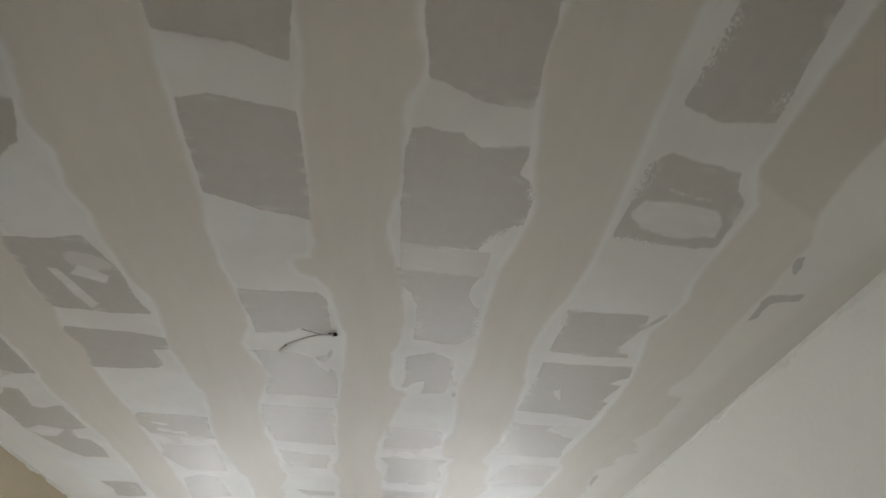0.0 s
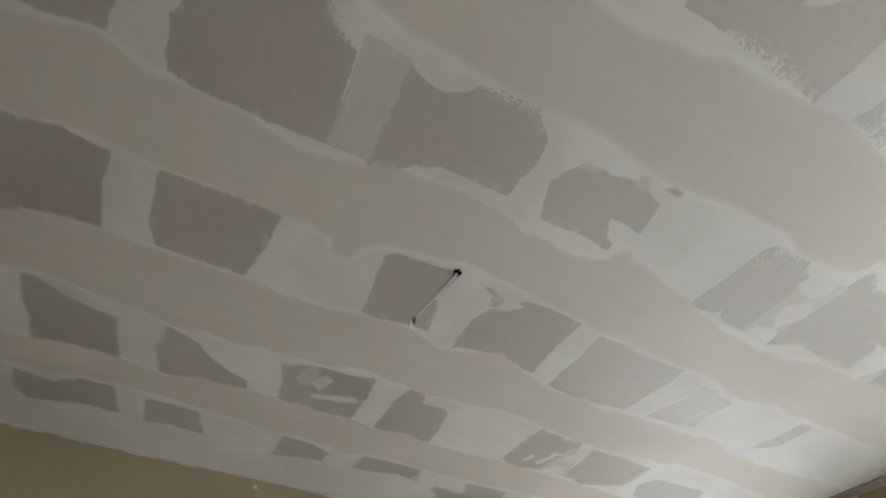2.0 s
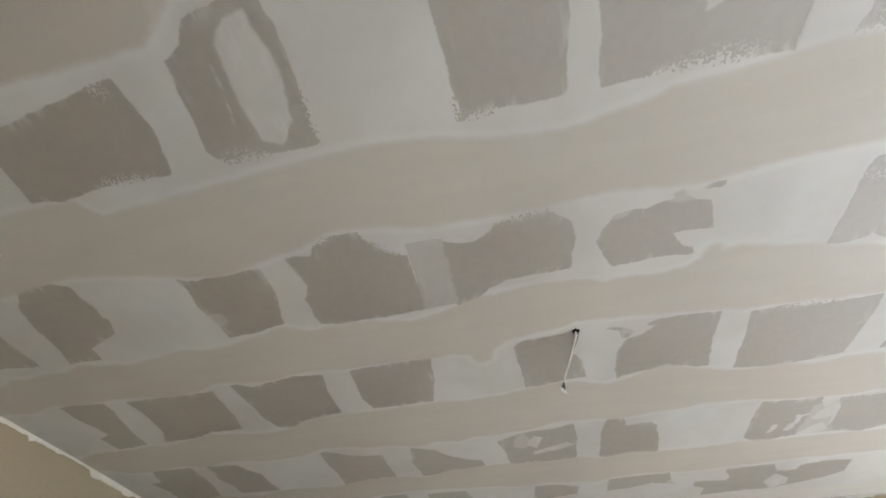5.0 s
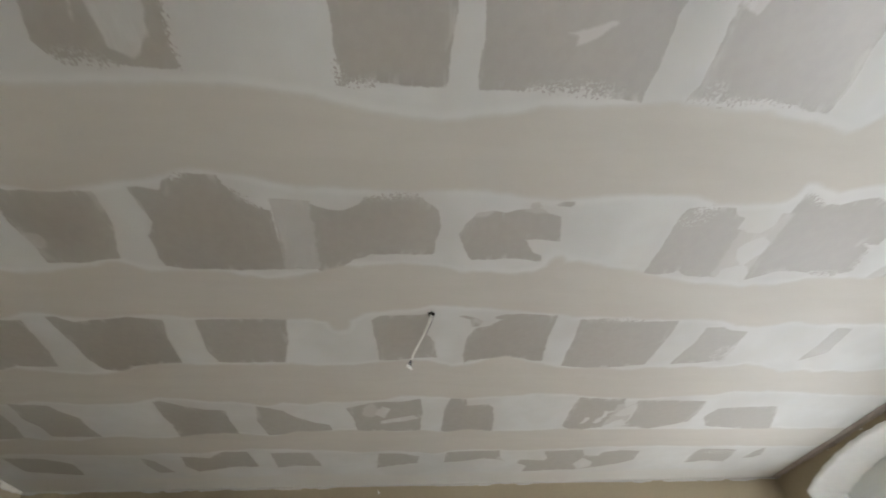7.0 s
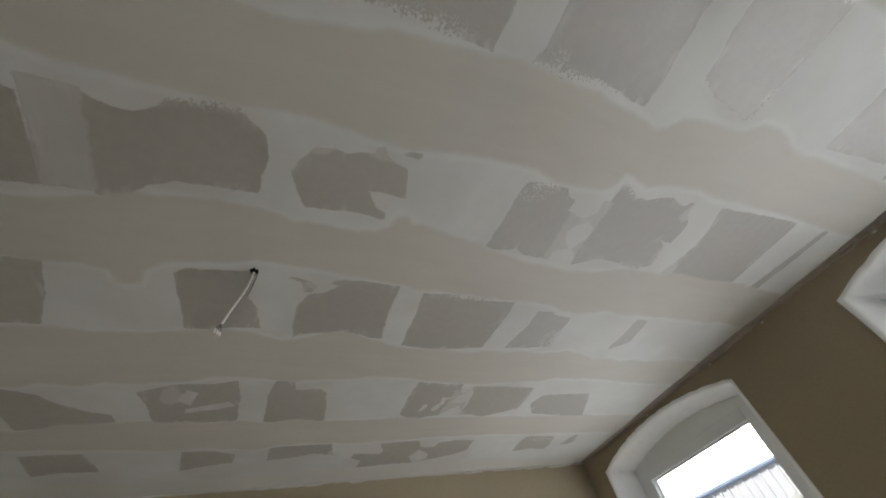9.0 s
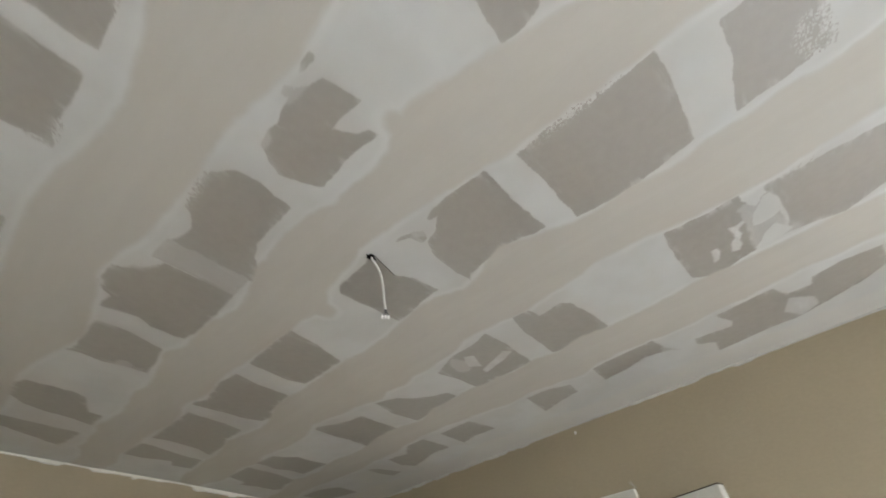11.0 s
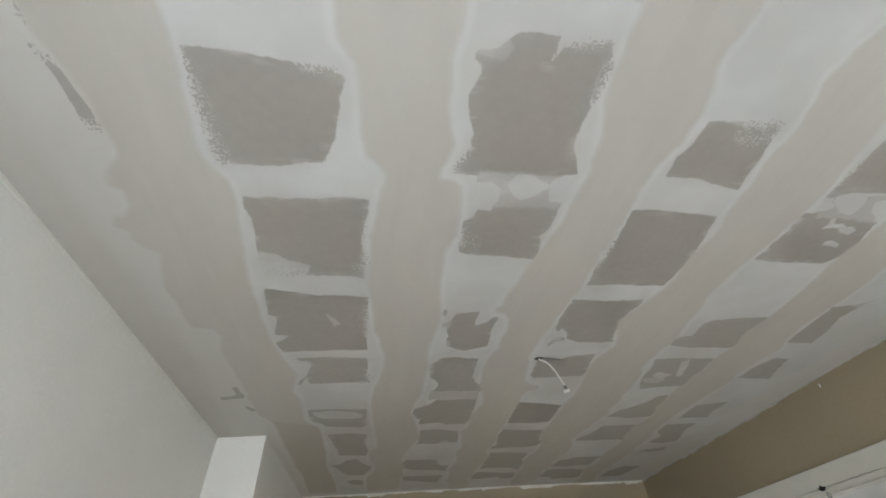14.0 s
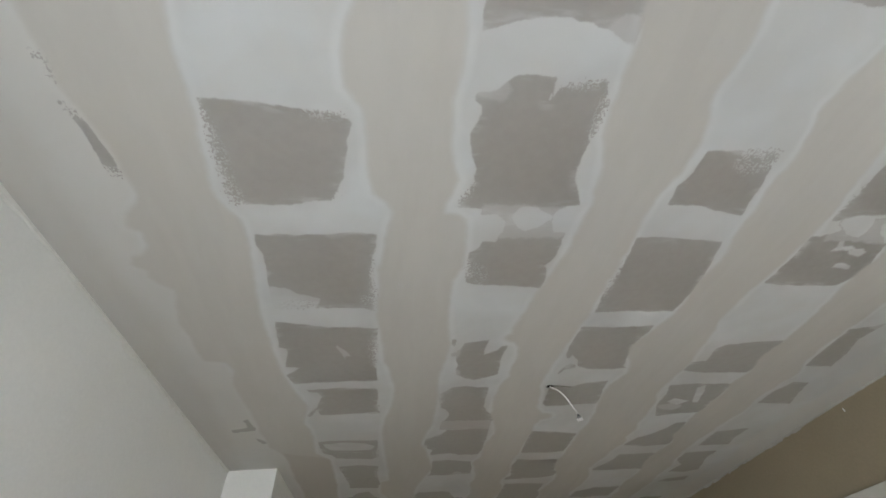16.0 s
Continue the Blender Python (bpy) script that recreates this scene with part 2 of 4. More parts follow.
def north_y(x):
    return float(np.interp(x, (-1.61, -0.3, 0.5, 1.9), (2.323, 2.260, 2.236, 2.236)))


def win_y(x):
    return -2.240 - SKEW * x


# ---- ceiling ----
# bare paper left between the joints, board by board: outlines in metres
PATCHES, TROWEL, DABS = [], [], []


def bare(*c):
    PATCHES.append(np.array(c).reshape(-1, 2))


def smear(*c):
    TROWEL.append(np.array(c).reshape(-1, 2))


def dab(*c):
    DABS.append(np.array(c).reshape(-1, 2))


def lay_out():
    # board_a
    bare(-1.109, -1.938, -1.109, -1.989, -0.820, -2.039, -0.796, -1.967, -0.921, -1.946, -1.035, -1.927)
    bare(-1.122, -1.565, -1.135, -1.772, -1.061, -1.814, -0.841, -1.901, -0.822, -1.581, -0.972, -1.581)
    bare(-1.122, -1.234, -1.002, -1.231, -0.833, -1.222, -0.804, -1.198, -0.820, -1.156, -0.831, -1.054, -0.866, -0.982, -0.913, -0.977, -0.976, -0.963, -1.117, -0.956, -1.126, -1.071, -1.122, -1.166)
    bare(-1.082, -0.855, -1.020, -0.856, -0.969, -0.852, -0.901, -0.861, -0.824, -0.876, -0.754, -0.868, -0.764, -0.792, -0.773, -0.686, -0.757, -0.615, -0.765, -0.523, -0.806, -0.536, -0.948, -0.534, -1.087, -0.527, -1.085, -0.654, -1.072, -0.779, -1.087, -0.812)
    bare(-1.097, -0.456, -1.011, -0.444, -0.920, -0.427, -0.813, -0.427, -0.754, -0.420, -0.761, -0.323, -0.761, -0.175, -0.758, -0.058, -0.888, -0.055, -1.093, -0.034, -1.115, -0.107, -1.053, -0.161, -1.109, -0.167, -1.089, -0.259, -1.085, -0.293, -1.111, -0.300, -1.103, -0.390)
    bare(-1.019, 0.015, -0.897, 0.003, -0.757, 0.010, -0.758, 0.143, -0.749, 0.242, -0.885, 0.243, -1.019, 0.249, -1.029, 0.177, -0.998, 0.077)
    bare(-1.062, 0.553, -1.006, 0.538, -0.760, 0.546, -0.763, 0.664, -0.756, 0.769, -0.795, 0.805, -0.986, 0.777, -1.009, 0.733, -1.047, 0.704)
    bare(-0.983, 0.906, -0.864, 0.890, -0.763, 0.915, -0.764, 1.138, -0.749, 1.215, -0.764, 1.301, -0.938, 1.287, -0.947, 1.155, -0.970, 1.001)
    bare(-0.997, 1.489, -0.940, 1.465, -0.896, 1.389, -0.823, 1.369, -0.794, 1.473, -0.723, 1.553, -0.746, 1.627, -0.792, 1.742, -0.909, 1.726, -0.947, 1.605)
    bare(-0.912, 1.888, -0.859, 1.842, -0.792, 1.875, -0.787, 2.002, -0.878, 1.976)
    # board_b
    bare(-0.565, -1.986, -0.562, -2.015, -0.230, -1.999, -0.206, -1.940)
    bare(-0.545, -1.405, -0.564, -1.810, -0.201, -1.817, -0.225, -1.405, -0.290, -1.432, -0.385, -1.445, -0.470, -1.436)
    bare(-0.454, -1.334, -0.367, -1.335, -0.375, -1.274, -0.349, -1.317, -0.301, -1.330, -0.255, -1.337, -0.231, -1.287, -0.235, -1.224, -0.246, -1.153, -0.247, -1.112, -0.243, -1.077, -0.220, -1.041, -0.201, -1.000, -0.286, -0.984, -0.538, -0.971, -0.533, -0.996, -0.504, -1.053, -0.506, -1.096, -0.528, -1.143, -0.535, -1.189, -0.516, -1.239, -0.522, -1.259, -0.536, -1.265, -0.536, -1.284, -0.496, -1.290)
    bare(-0.474, -0.672, -0.483, -0.763, -0.482, -0.807, -0.468, -0.817, -0.458, -0.829, -0.451, -0.853, -0.414, -0.852, -0.398, -0.877, -0.371, -0.892, -0.328, -0.892, -0.27, -0.899, -0.215, -0.9, -0.213, -0.859, -0.21, -0.799, -0.221, -0.776, -0.239, -0.76, -0.225, -0.747, -0.218, -0.707, -0.218, -0.679, -0.222, -0.651, -0.282, -0.658, -0.36, -0.664, -0.436, -0.664)
    bare(-0.456, -0.271, -0.438, -0.291, -0.429, -0.33, -0.381, -0.341, -0.34, -0.352, -0.34, -0.317, -0.346, -0.277, -0.34, -0.25, -0.311, -0.274, -0.294, -0.284, -0.286, -0.311, -0.259, -0.318, -0.26, -0.293, -0.266, -0.244, -0.264, -0.195, -0.26, -0.143, -0.255, -0.101, -0.303, -0.074, -0.353, -0.058, -0.389, -0.071, -0.436, -0.102, -0.441, -0.142, -0.433, -0.178, -0.447, -0.219)
    bare(-0.476, -0.26, -0.458, -0.274, -0.445, -0.256, -0.456, -0.238, -0.47, -0.241)
    bare(-0.444, 0.349, -0.435, 0.324, -0.42, 0.282, -0.422, 0.255, -0.445, 0.215, -0.465, 0.196, -0.476, 0.17, -0.48, 0.125, -0.485, 0.061, -0.461, 0.044, -0.433, 0.002, -0.375, -0.004, -0.322, 0.008, -0.275, 0.011, -0.272, 0.102, -0.265, 0.19, -0.243, 0.242, -0.212, 0.272, -0.198, 0.296, -0.189, 0.344, -0.296, 0.349, -0.389, 0.353)
    bare(-0.467, 0.772, -0.469, 0.729, -0.462, 0.695, -0.494, 0.683, -0.509, 0.646, -0.515, 0.619, -0.512, 0.551, -0.488, 0.541, -0.454, 0.504, -0.425, 0.479, -0.41, 0.445, -0.356, 0.445, -0.29, 0.44, -0.196, 0.439, -0.193, 0.505, -0.189, 0.571, -0.185, 0.671, -0.184, 0.722, -0.194, 0.778, -0.228, 0.786, -0.291, 0.777, -0.311, 0.783, -0.346, 0.759, -0.359, 0.751, -0.405, 0.762)
    bare(-0.468, 1.113, -0.449, 1.081, -0.445, 0.990, -0.455, 0.858, -0.390, 0.858, -0.333, 0.861, -0.262, 0.884, -0.219, 0.890, -0.215, 0.916, -0.200, 1.008, -0.195, 1.097, -0.269, 1.100, -0.332, 1.113, -0.418, 1.104)
    bare(-0.526, 1.581, -0.517, 1.468, -0.498, 1.427, -0.449, 1.429, -0.412, 1.423, -0.364, 1.430, -0.353, 1.420, -0.291, 1.446, -0.261, 1.525, -0.239, 1.577, -0.180, 1.580, -0.184, 1.711, -0.254, 1.686, -0.372, 1.674, -0.449, 1.653)
    bare(-0.496, 1.818, -0.361, 1.823, -0.189, 1.822, -0.201, 1.940, -0.217, 2.032, -0.486, 1.927)
    # board_c
    bare(0.041, -1.523, 0.109, -1.524, 0.271, -1.518, 0.202, -1.603, 0.045, -1.588)
    bare(0.073, -1.182, 0.277, -1.195, 0.281, -1.143, 0.290, -1.029, 0.299, -0.983, 0.220, -0.998, 0.147, -1.018, 0.053, -1.013, 0.047, -1.075, 0.071, -1.122)
    bare(0.017, -0.885, 0.068, -0.896, 0.123, -0.890, 0.299, -0.882, 0.314, -0.804, 0.331, -0.720, 0.327, -0.624, 0.317, -0.535, 0.134, -0.533, 0.021, -0.526, 0.012, -0.618, 0.019, -0.684, 0.022, -0.758, 0.021, -0.826)
    bare(-0.01, -0.333, -0.008, -0.36, -0.001, -0.409, -0.005, -0.442, 0.081, -0.436, 0.171, -0.44, 0.284, -0.449, 0.283, -0.411, 0.267, -0.373, 0.261, -0.333, 0.268, -0.271, 0.273, -0.219, 0.285, -0.159, 0.309, -0.145, 0.247, -0.136, 0.142, -0.138, 0.082, -0.162, 0.058, -0.22, 0.028, -0.251, 0.018, -0.221, -0.001, -0.251)
    bare(0.004, -0.102, 0.019, -0.163, 0.037, -0.185, 0.069, -0.171, 0.072, -0.148, 0.027, -0.135, 0.012, -0.093)
    bare(0.017, 0.172, 0.013, 0.087, 0.001, -0.004, 0.055, -0.002, 0.113, 0.01, 0.157, -0.02, 0.264, -0.038, 0.269, 0.024, 0.283, 0.113, 0.292, 0.183, 0.199, 0.185, 0.087, 0.198, 0.045, 0.203)
    bare(0.054, 0.779, 0.049, 0.718, 0.042, 0.484, 0.172, 0.502, 0.305, 0.528, 0.312, 0.664, 0.311, 0.774, 0.235, 0.795, 0.138, 0.784)
    bare(0.056, 1.245, 0.050, 1.213, 0.081, 1.165, 0.067, 1.100, 0.045, 0.984, 0.059, 0.882, 0.168, 0.902, 0.315, 0.902, 0.341, 1.069, 0.379, 1.138, 0.368, 1.201, 0.303, 1.222, 0.165, 1.231)
    bare(0.070, 1.691, 0.079, 1.492, 0.075, 1.325, 0.147, 1.328, 0.249, 1.331, 0.352, 1.354, 0.348, 1.491, 0.379, 1.576, 0.388, 1.736, 0.302, 1.693, 0.195, 1.678, 0.111, 1.682)
    bare(0.054, 1.966, 0.052, 1.888, 0.066, 1.774, 0.127, 1.778, 0.193, 1.801, 0.301, 1.826, 0.392, 1.828, 0.404, 1.978, 0.301, 1.992, 0.283, 1.931, 0.209, 1.949, 0.141, 1.966)
    # board_d
    bare(0.864, -1.442, 0.760, -1.378, 0.674, -1.405, 0.650, -1.695, 0.920, -1.828)
    bare(0.601, -0.974, 0.599, -1.133, 0.603, -1.309, 0.682, -1.324, 0.813, -1.325, 0.860, -1.215, 0.890, -1.148, 0.860, -1.005, 0.758, -1.009, 0.671, -1.001)
    bare(0.582, -0.917, 0.620, -0.919, 0.640, -0.930, 0.687, -0.922, 0.824, -0.907, 0.872, -0.898, 0.889, -0.827, 0.914, -0.764, 0.893, -0.736, 0.860, -0.694, 0.637, -0.688, 0.568, -0.700, 0.580, -0.753, 0.590, -0.828)
    bare(0.636, -0.293, 0.661, -0.317, 0.802, -0.343, 0.909, -0.354, 0.927, -0.259, 0.931, -0.171, 0.904, -0.101, 0.704, -0.098, 0.581, -0.121, 0.587, -0.189, 0.648, -0.200)
    bare(0.590, 0.011, 0.700, 0.001, 0.902, 0.004, 0.904, 0.147, 0.908, 0.301, 0.765, 0.310, 0.673, 0.336, 0.621, 0.207, 0.613, 0.092)
    bare(0.651, 0.717, 0.697, 0.610, 0.753, 0.576, 0.816, 0.486, 0.838, 0.423, 0.894, 0.421, 0.929, 0.571, 0.946, 0.718, 0.789, 0.742)
    bare(0.620, 1.127, 0.610, 1.095, 0.656, 1.009, 0.684, 0.942, 0.692, 0.857, 0.828, 0.859, 0.950, 0.850, 0.961, 1.034, 0.976, 1.134, 0.835, 1.121, 0.731, 1.130)
    bare(0.632, 1.696, 0.654, 1.551, 0.713, 1.525, 0.764, 1.481, 0.871, 1.485, 0.957, 1.471, 0.950, 1.630, 0.946, 1.686, 0.848, 1.682, 0.768, 1.712, 0.691, 1.700)
    bare(0.632, 1.977, 0.634, 1.775, 0.733, 1.775, 0.823, 1.781, 0.967, 1.811, 0.970, 1.915, 1.003, 2.007, 0.962, 2.043, 0.857, 2.040, 0.749, 2.073, 0.748, 2.016)
    # board_e
    bare(1.293, -1.896, 1.186, -1.915, 1.139, -1.953, 1.243, -1.987, 1.279, -1.960)
    bare(1.355, -1.572, 1.203, -1.557, 1.149, -1.573, 1.156, -1.655, 1.163, -1.793, 1.243, -1.809, 1.339, -1.809, 1.324, -1.684)
    bare(1.275, -0.566, 1.294, -0.710, 1.259, -0.723, 1.165, -0.683, 1.150, -0.892, 1.227, -0.924, 1.229, -1.011, 1.179, -1.017, 1.159, -1.110, 1.171, -1.225, 1.300, -1.235, 1.357, -1.157, 1.402, -1.035, 1.435, -0.918, 1.433, -0.823, 1.447, -0.714, 1.458, -0.617, 1.373, -0.626, 1.333, -0.565)
    bare(1.167, -0.151, 1.158, -0.255, 1.153, -0.348, 1.152, -0.430, 1.252, -0.456, 1.319, -0.500, 1.286, -0.464, 1.273, -0.418, 1.257, -0.360, 1.293, -0.253, 1.307, -0.147)
    bare(1.173, 0.211, 1.175, 0.093, 1.217, -0.004, 1.310, 0.000, 1.329, 0.101, 1.370, 0.223)
    bare(1.159, 0.759, 1.157, 0.554, 1.340, 0.518, 1.329, 0.651, 1.354, 0.755)
    bare(1.195, 1.205, 1.219, 1.079, 1.139, 0.987, 1.141, 0.873, 1.344, 0.852, 1.334, 0.964, 1.403, 1.181, 1.324, 1.225)
    bare(1.210, 1.404, 1.253, 1.351, 1.403, 1.306, 1.411, 1.390, 1.285, 1.417)
    bare(1.194, 2.050, 1.202, 1.878, 1.277, 1.762, 1.435, 1.780, 1.413, 1.894, 1.375, 2.044)
    # scuffs
    bare(-1.439, 0.385, -1.393, 0.374, -1.36, 0.358, -1.362, 0.316, -1.363, 0.286, -1.339, 0.269, -1.338, 0.318, -1.334, 0.352, -1.324, 0.366, -1.332, 0.401, -1.391, 0.406, -1.437, 0.421)
    bare(-1.351, 0.479, -1.333, 0.493, -1.309, 0.525, -1.308, 0.553, -1.328, 0.557, -1.346, 0.514)
    bare(-1.399, -1.212, -1.376, -1.199, -1.364, -1.168, -1.355, -1.125, -1.348, -1.072, -1.347, -1.027, -1.365, -1.016, -1.379, -1.056, -1.378, -1.105, -1.382, -1.148, -1.391, -1.183)
    bare(-1.396, -1.311, -1.387, -1.306, -1.376, -1.282, -1.374, -1.25, -1.384, -1.245, -1.391, -1.275, -1.398, -1.296)
    bare(-1.051, 0.013, -0.998, 0.021, -1.000, 0.039, -1.041, 0.041)
    bare(-1.079, 0.255, -1.035, 0.177, -1.025, 0.183, -1.064, 0.262)
    bare(-0.476, -0.356, -0.46, -0.355, -0.459, -0.314, -0.466, -0.298, -0.476, -0.323)
    # trowel
    smear(-0.965, 0.692, -0.905, 0.697, -0.834, 0.711, -0.834, 0.716, -0.905, 0.705, -0.965, 0.699)
    smear(-1.086, -0.642, -1.04, -0.636, -1.002, -0.61, -0.96, -0.594, -0.93, -0.583, -0.949, -0.533, -1.022, -0.526, -1.079, -0.51, -1.103, -0.512)
    smear(-0.345, -0.318, -0.305, -0.340, -0.296, -0.282, -0.322, -0.262)
    smear(-0.955, -0.545, -0.936, -0.522, -0.915, -0.505, -0.925, -0.54)
    smear(-1.04, 0.581, -0.928, 0.566, -0.819, 0.586, -0.775, 0.629, -0.799, 0.672, -0.887, 0.683, -0.998, 0.668, -1.033, 0.626)
    smear(-0.91, -0.311, -0.898, -0.319, -0.883, -0.29, -0.858, -0.259, -0.852, -0.245, -0.871, -0.242, -0.879, -0.221, -0.893, -0.262)
    smear(0.697, -0.849, 0.703, -0.875, 0.696, -0.9, 0.712, -0.906, 0.729, -0.881, 0.756, -0.888, 0.78, -0.873, 0.759, -0.859, 0.728, -0.858)
    smear(0.762, -0.852, 0.771, -0.87, 0.809, -0.872, 0.834, -0.855, 0.825, -0.835, 0.781, -0.839)
    smear(0.763, -0.783, 0.762, -0.805, 0.789, -0.812, 0.83, -0.797, 0.843, -0.774, 0.798, -0.784)
    smear(0.800, 0.188, 0.738, 0.044, 0.770, 0.009, 0.800, 0.074, 0.832, 0.191)
    smear(0.654, 0.179, 0.682, 0.141, 0.774, 0.169, 0.734, 0.214)
    smear(1.353, -0.890, 1.254, -0.926, 1.323, -1.003, 1.393, -1.007, 1.431, -0.944)
    # thick dabs over the thin strips
    dab(-0.500, -0.916, -0.468, -0.952, -0.429, -0.957, -0.395, -0.935, -0.397, -0.892, -0.42, -0.855, -0.469, -0.85, -0.510, -0.841)
    dab(-0.384, -0.952, -0.36, -0.983, -0.317, -0.986, -0.262, -0.954, -0.286, -0.92, -0.333, -0.897, -0.368, -0.926)
    dab(-0.264, -0.964, -0.247, -0.985, -0.215, -0.994, -0.189, -0.982, -0.184, -0.899, -0.245, -0.9, -0.261, -0.932)
    dab(0.579, -0.924, 0.556, -0.965, 0.576, -0.989, 0.619, -0.973, 0.662, -0.943, 0.638, -0.927, 0.61, -0.916)
    dab(0.635, -0.969, 0.637, -0.988, 0.697, -1.0, 0.732, -1.006, 0.75, -0.975, 0.752, -0.94, 0.747, -0.918, 0.694, -0.93)
    dab(0.802, -0.942, 0.784, -0.972, 0.819, -0.991, 0.843, -1.015, 0.86, -0.981, 0.866, -0.921, 0.857, -0.908)


lay_out()
# joint bands: both edges, every 0.1 m from y = -2.2
BAND_1 = ([-1.378, -1.378, -1.378, -1.381, -1.388, -1.389, -1.388, -1.389, -1.389, -1.379, -1.353, -1.329, -1.332, -1.391, -1.411, -1.413, -1.384, -1.381, -1.387, -1.389, -1.354, -1.325, -1.323, -1.316, -1.314, -1.318, -1.318, -1.306, -1.305, -1.256, -1.243, -1.246, -1.245, -1.245, -1.233, -1.229, -1.231, -1.229, -1.215, -1.208, -1.208, -1.208, -1.208, -1.208, -1.208],
          [-1.126, -1.126, -1.126, -1.126, -1.125, -1.126, -1.127, -1.125, -1.129, -1.13, -1.125, -1.126, -1.124, -1.102, -1.106, -1.099, -1.104, -1.103, -1.109, -1.113, -1.114, -1.099, -1.093, -1.072, -1.073, -1.08, -1.08, -1.08, -1.085, -1.085, -1.02, -1.016, -1.016, -1.014, -1.015, -1.02, -1.027, -1.027, -1.026, -1.01, -1.007, -0.997, -0.997, -0.997, -0.997])
BAND_2 = ([-0.786, -0.786, -0.786, -0.784, -0.784, -0.787, -0.787, -0.782, -0.803, -0.799, -0.778, -0.765, -0.745, -0.725, -0.74, -0.747, -0.742, -0.744, -0.729, -0.734, -0.734, -0.723, -0.69, -0.686, -0.697, -0.72, -0.738, -0.754, -0.746, -0.724, -0.718, -0.725, -0.732, -0.725, -0.746, -0.744, -0.747, -0.701, -0.701, -0.72, -0.762, -0.765, -0.761, -0.756, -0.755],
          [-0.569, -0.569, -0.57, -0.575, -0.577, -0.576, -0.577, -0.577, -0.566, -0.575, -0.571, -0.552, -0.549, -0.515, -0.483, -0.5, -0.507, -0.504, -0.509, -0.492, -0.501, -0.507, -0.492, -0.493, -0.488, -0.49, -0.515, -0.524, -0.537, -0.498, -0.482, -0.458, -0.445, -0.469, -0.495, -0.519, -0.531, -0.522, -0.505, -0.501, -0.506, -0.51, -0.508, -0.515, -0.518])
BAND_3 = ([-0.225, -0.226, -0.228, -0.232, -0.234, -0.234, -0.233, -0.234, -0.233, -0.224, -0.212, -0.17, -0.169, -0.169, -0.177, -0.209, -0.23, -0.25, -0.257, -0.208, -0.207, -0.211, -0.224, -0.235, -0.215, -0.205, -0.168, -0.16, -0.171, -0.176, -0.179, -0.199, -0.191, -0.159, -0.161, -0.17, -0.14, -0.14, -0.149, -0.157, -0.138, -0.137, -0.135, -0.092, -0.09],
          [0.017, 0.017, 0.015, 0.011, 0.012, 0.013, 0.009, 0.014, 0.019, 0.011, 0.041, 0.031, 0.003, 0.005, 0.004, 0.005, 0.004, -0.007, -0.011, -0.023, -0.034, -0.042, -0.04, -0.02, -0.002, 0.06, 0.043, 0.047, 0.042, 0.04, 0.039, 0.024, 0.045, 0.061, 0.039, 0.034, 0.078, 0.082, 0.048, 0.043, 0.056, 0.056, 0.036, 0.068, 0.055])
BAND_4 = ([0.317, 0.317, 0.32, 0.337, 0.346, 0.342, 0.338, 0.352, 0.312, 0.291, 0.321, 0.32, 0.323, 0.322, 0.338, 0.325, 0.327, 0.326, 0.293, 0.256, 0.292, 0.322, 0.291, 0.29, 0.304, 0.328, 0.336, 0.318, 0.319, 0.331, 0.334, 0.33, 0.321, 0.363, 0.39, 0.397, 0.388, 0.369, 0.383, 0.411, 0.411, 0.414, 0.415, 0.425, 0.453],
          [0.537, 0.537, 0.536, 0.533, 0.515, 0.51, 0.513, 0.512, 0.505, 0.539, 0.559, 0.565, 0.578, 0.578, 0.58, 0.563, 0.548, 0.544, 0.559, 0.564, 0.584, 0.579, 0.561, 0.566, 0.602, 0.611, 0.621, 0.631, 0.625, 0.644, 0.614, 0.607, 0.582, 0.587, 0.621, 0.633, 0.633, 0.617, 0.62, 0.637, 0.608, 0.617, 0.629, 0.609, 0.578])
BAND_5 = ([0.895, 0.895, 0.895, 0.895, 0.895, 0.895, 0.895, 0.895, 0.895, 0.895, 0.895, 0.894, 0.896, 0.891, 0.894, 0.899, 0.908, 0.912, 0.917, 0.901, 0.898, 0.915, 0.9, 0.908, 0.9, 0.895, 0.899, 0.899, 0.916, 0.958, 0.935, 0.926, 0.919, 0.952, 0.971, 0.964, 0.956, 0.957, 1.003, 0.986, 0.952, 0.994, 1.014, 1.021, 1.023],
          [1.116, 1.116, 1.116, 1.116, 1.116, 1.116, 1.116, 1.116, 1.112, 1.107, 1.107, 1.107, 1.107, 1.107, 1.134, 1.136, 1.145, 1.147, 1.147, 1.123, 1.136, 1.173, 1.16, 1.132, 1.145, 1.149, 1.131, 1.127, 1.117, 1.108, 1.104, 1.106, 1.127, 1.145, 1.149, 1.147, 1.167, 1.166, 1.163, 1.151, 1.147, 1.141, 1.14, 1.179, 1.182])
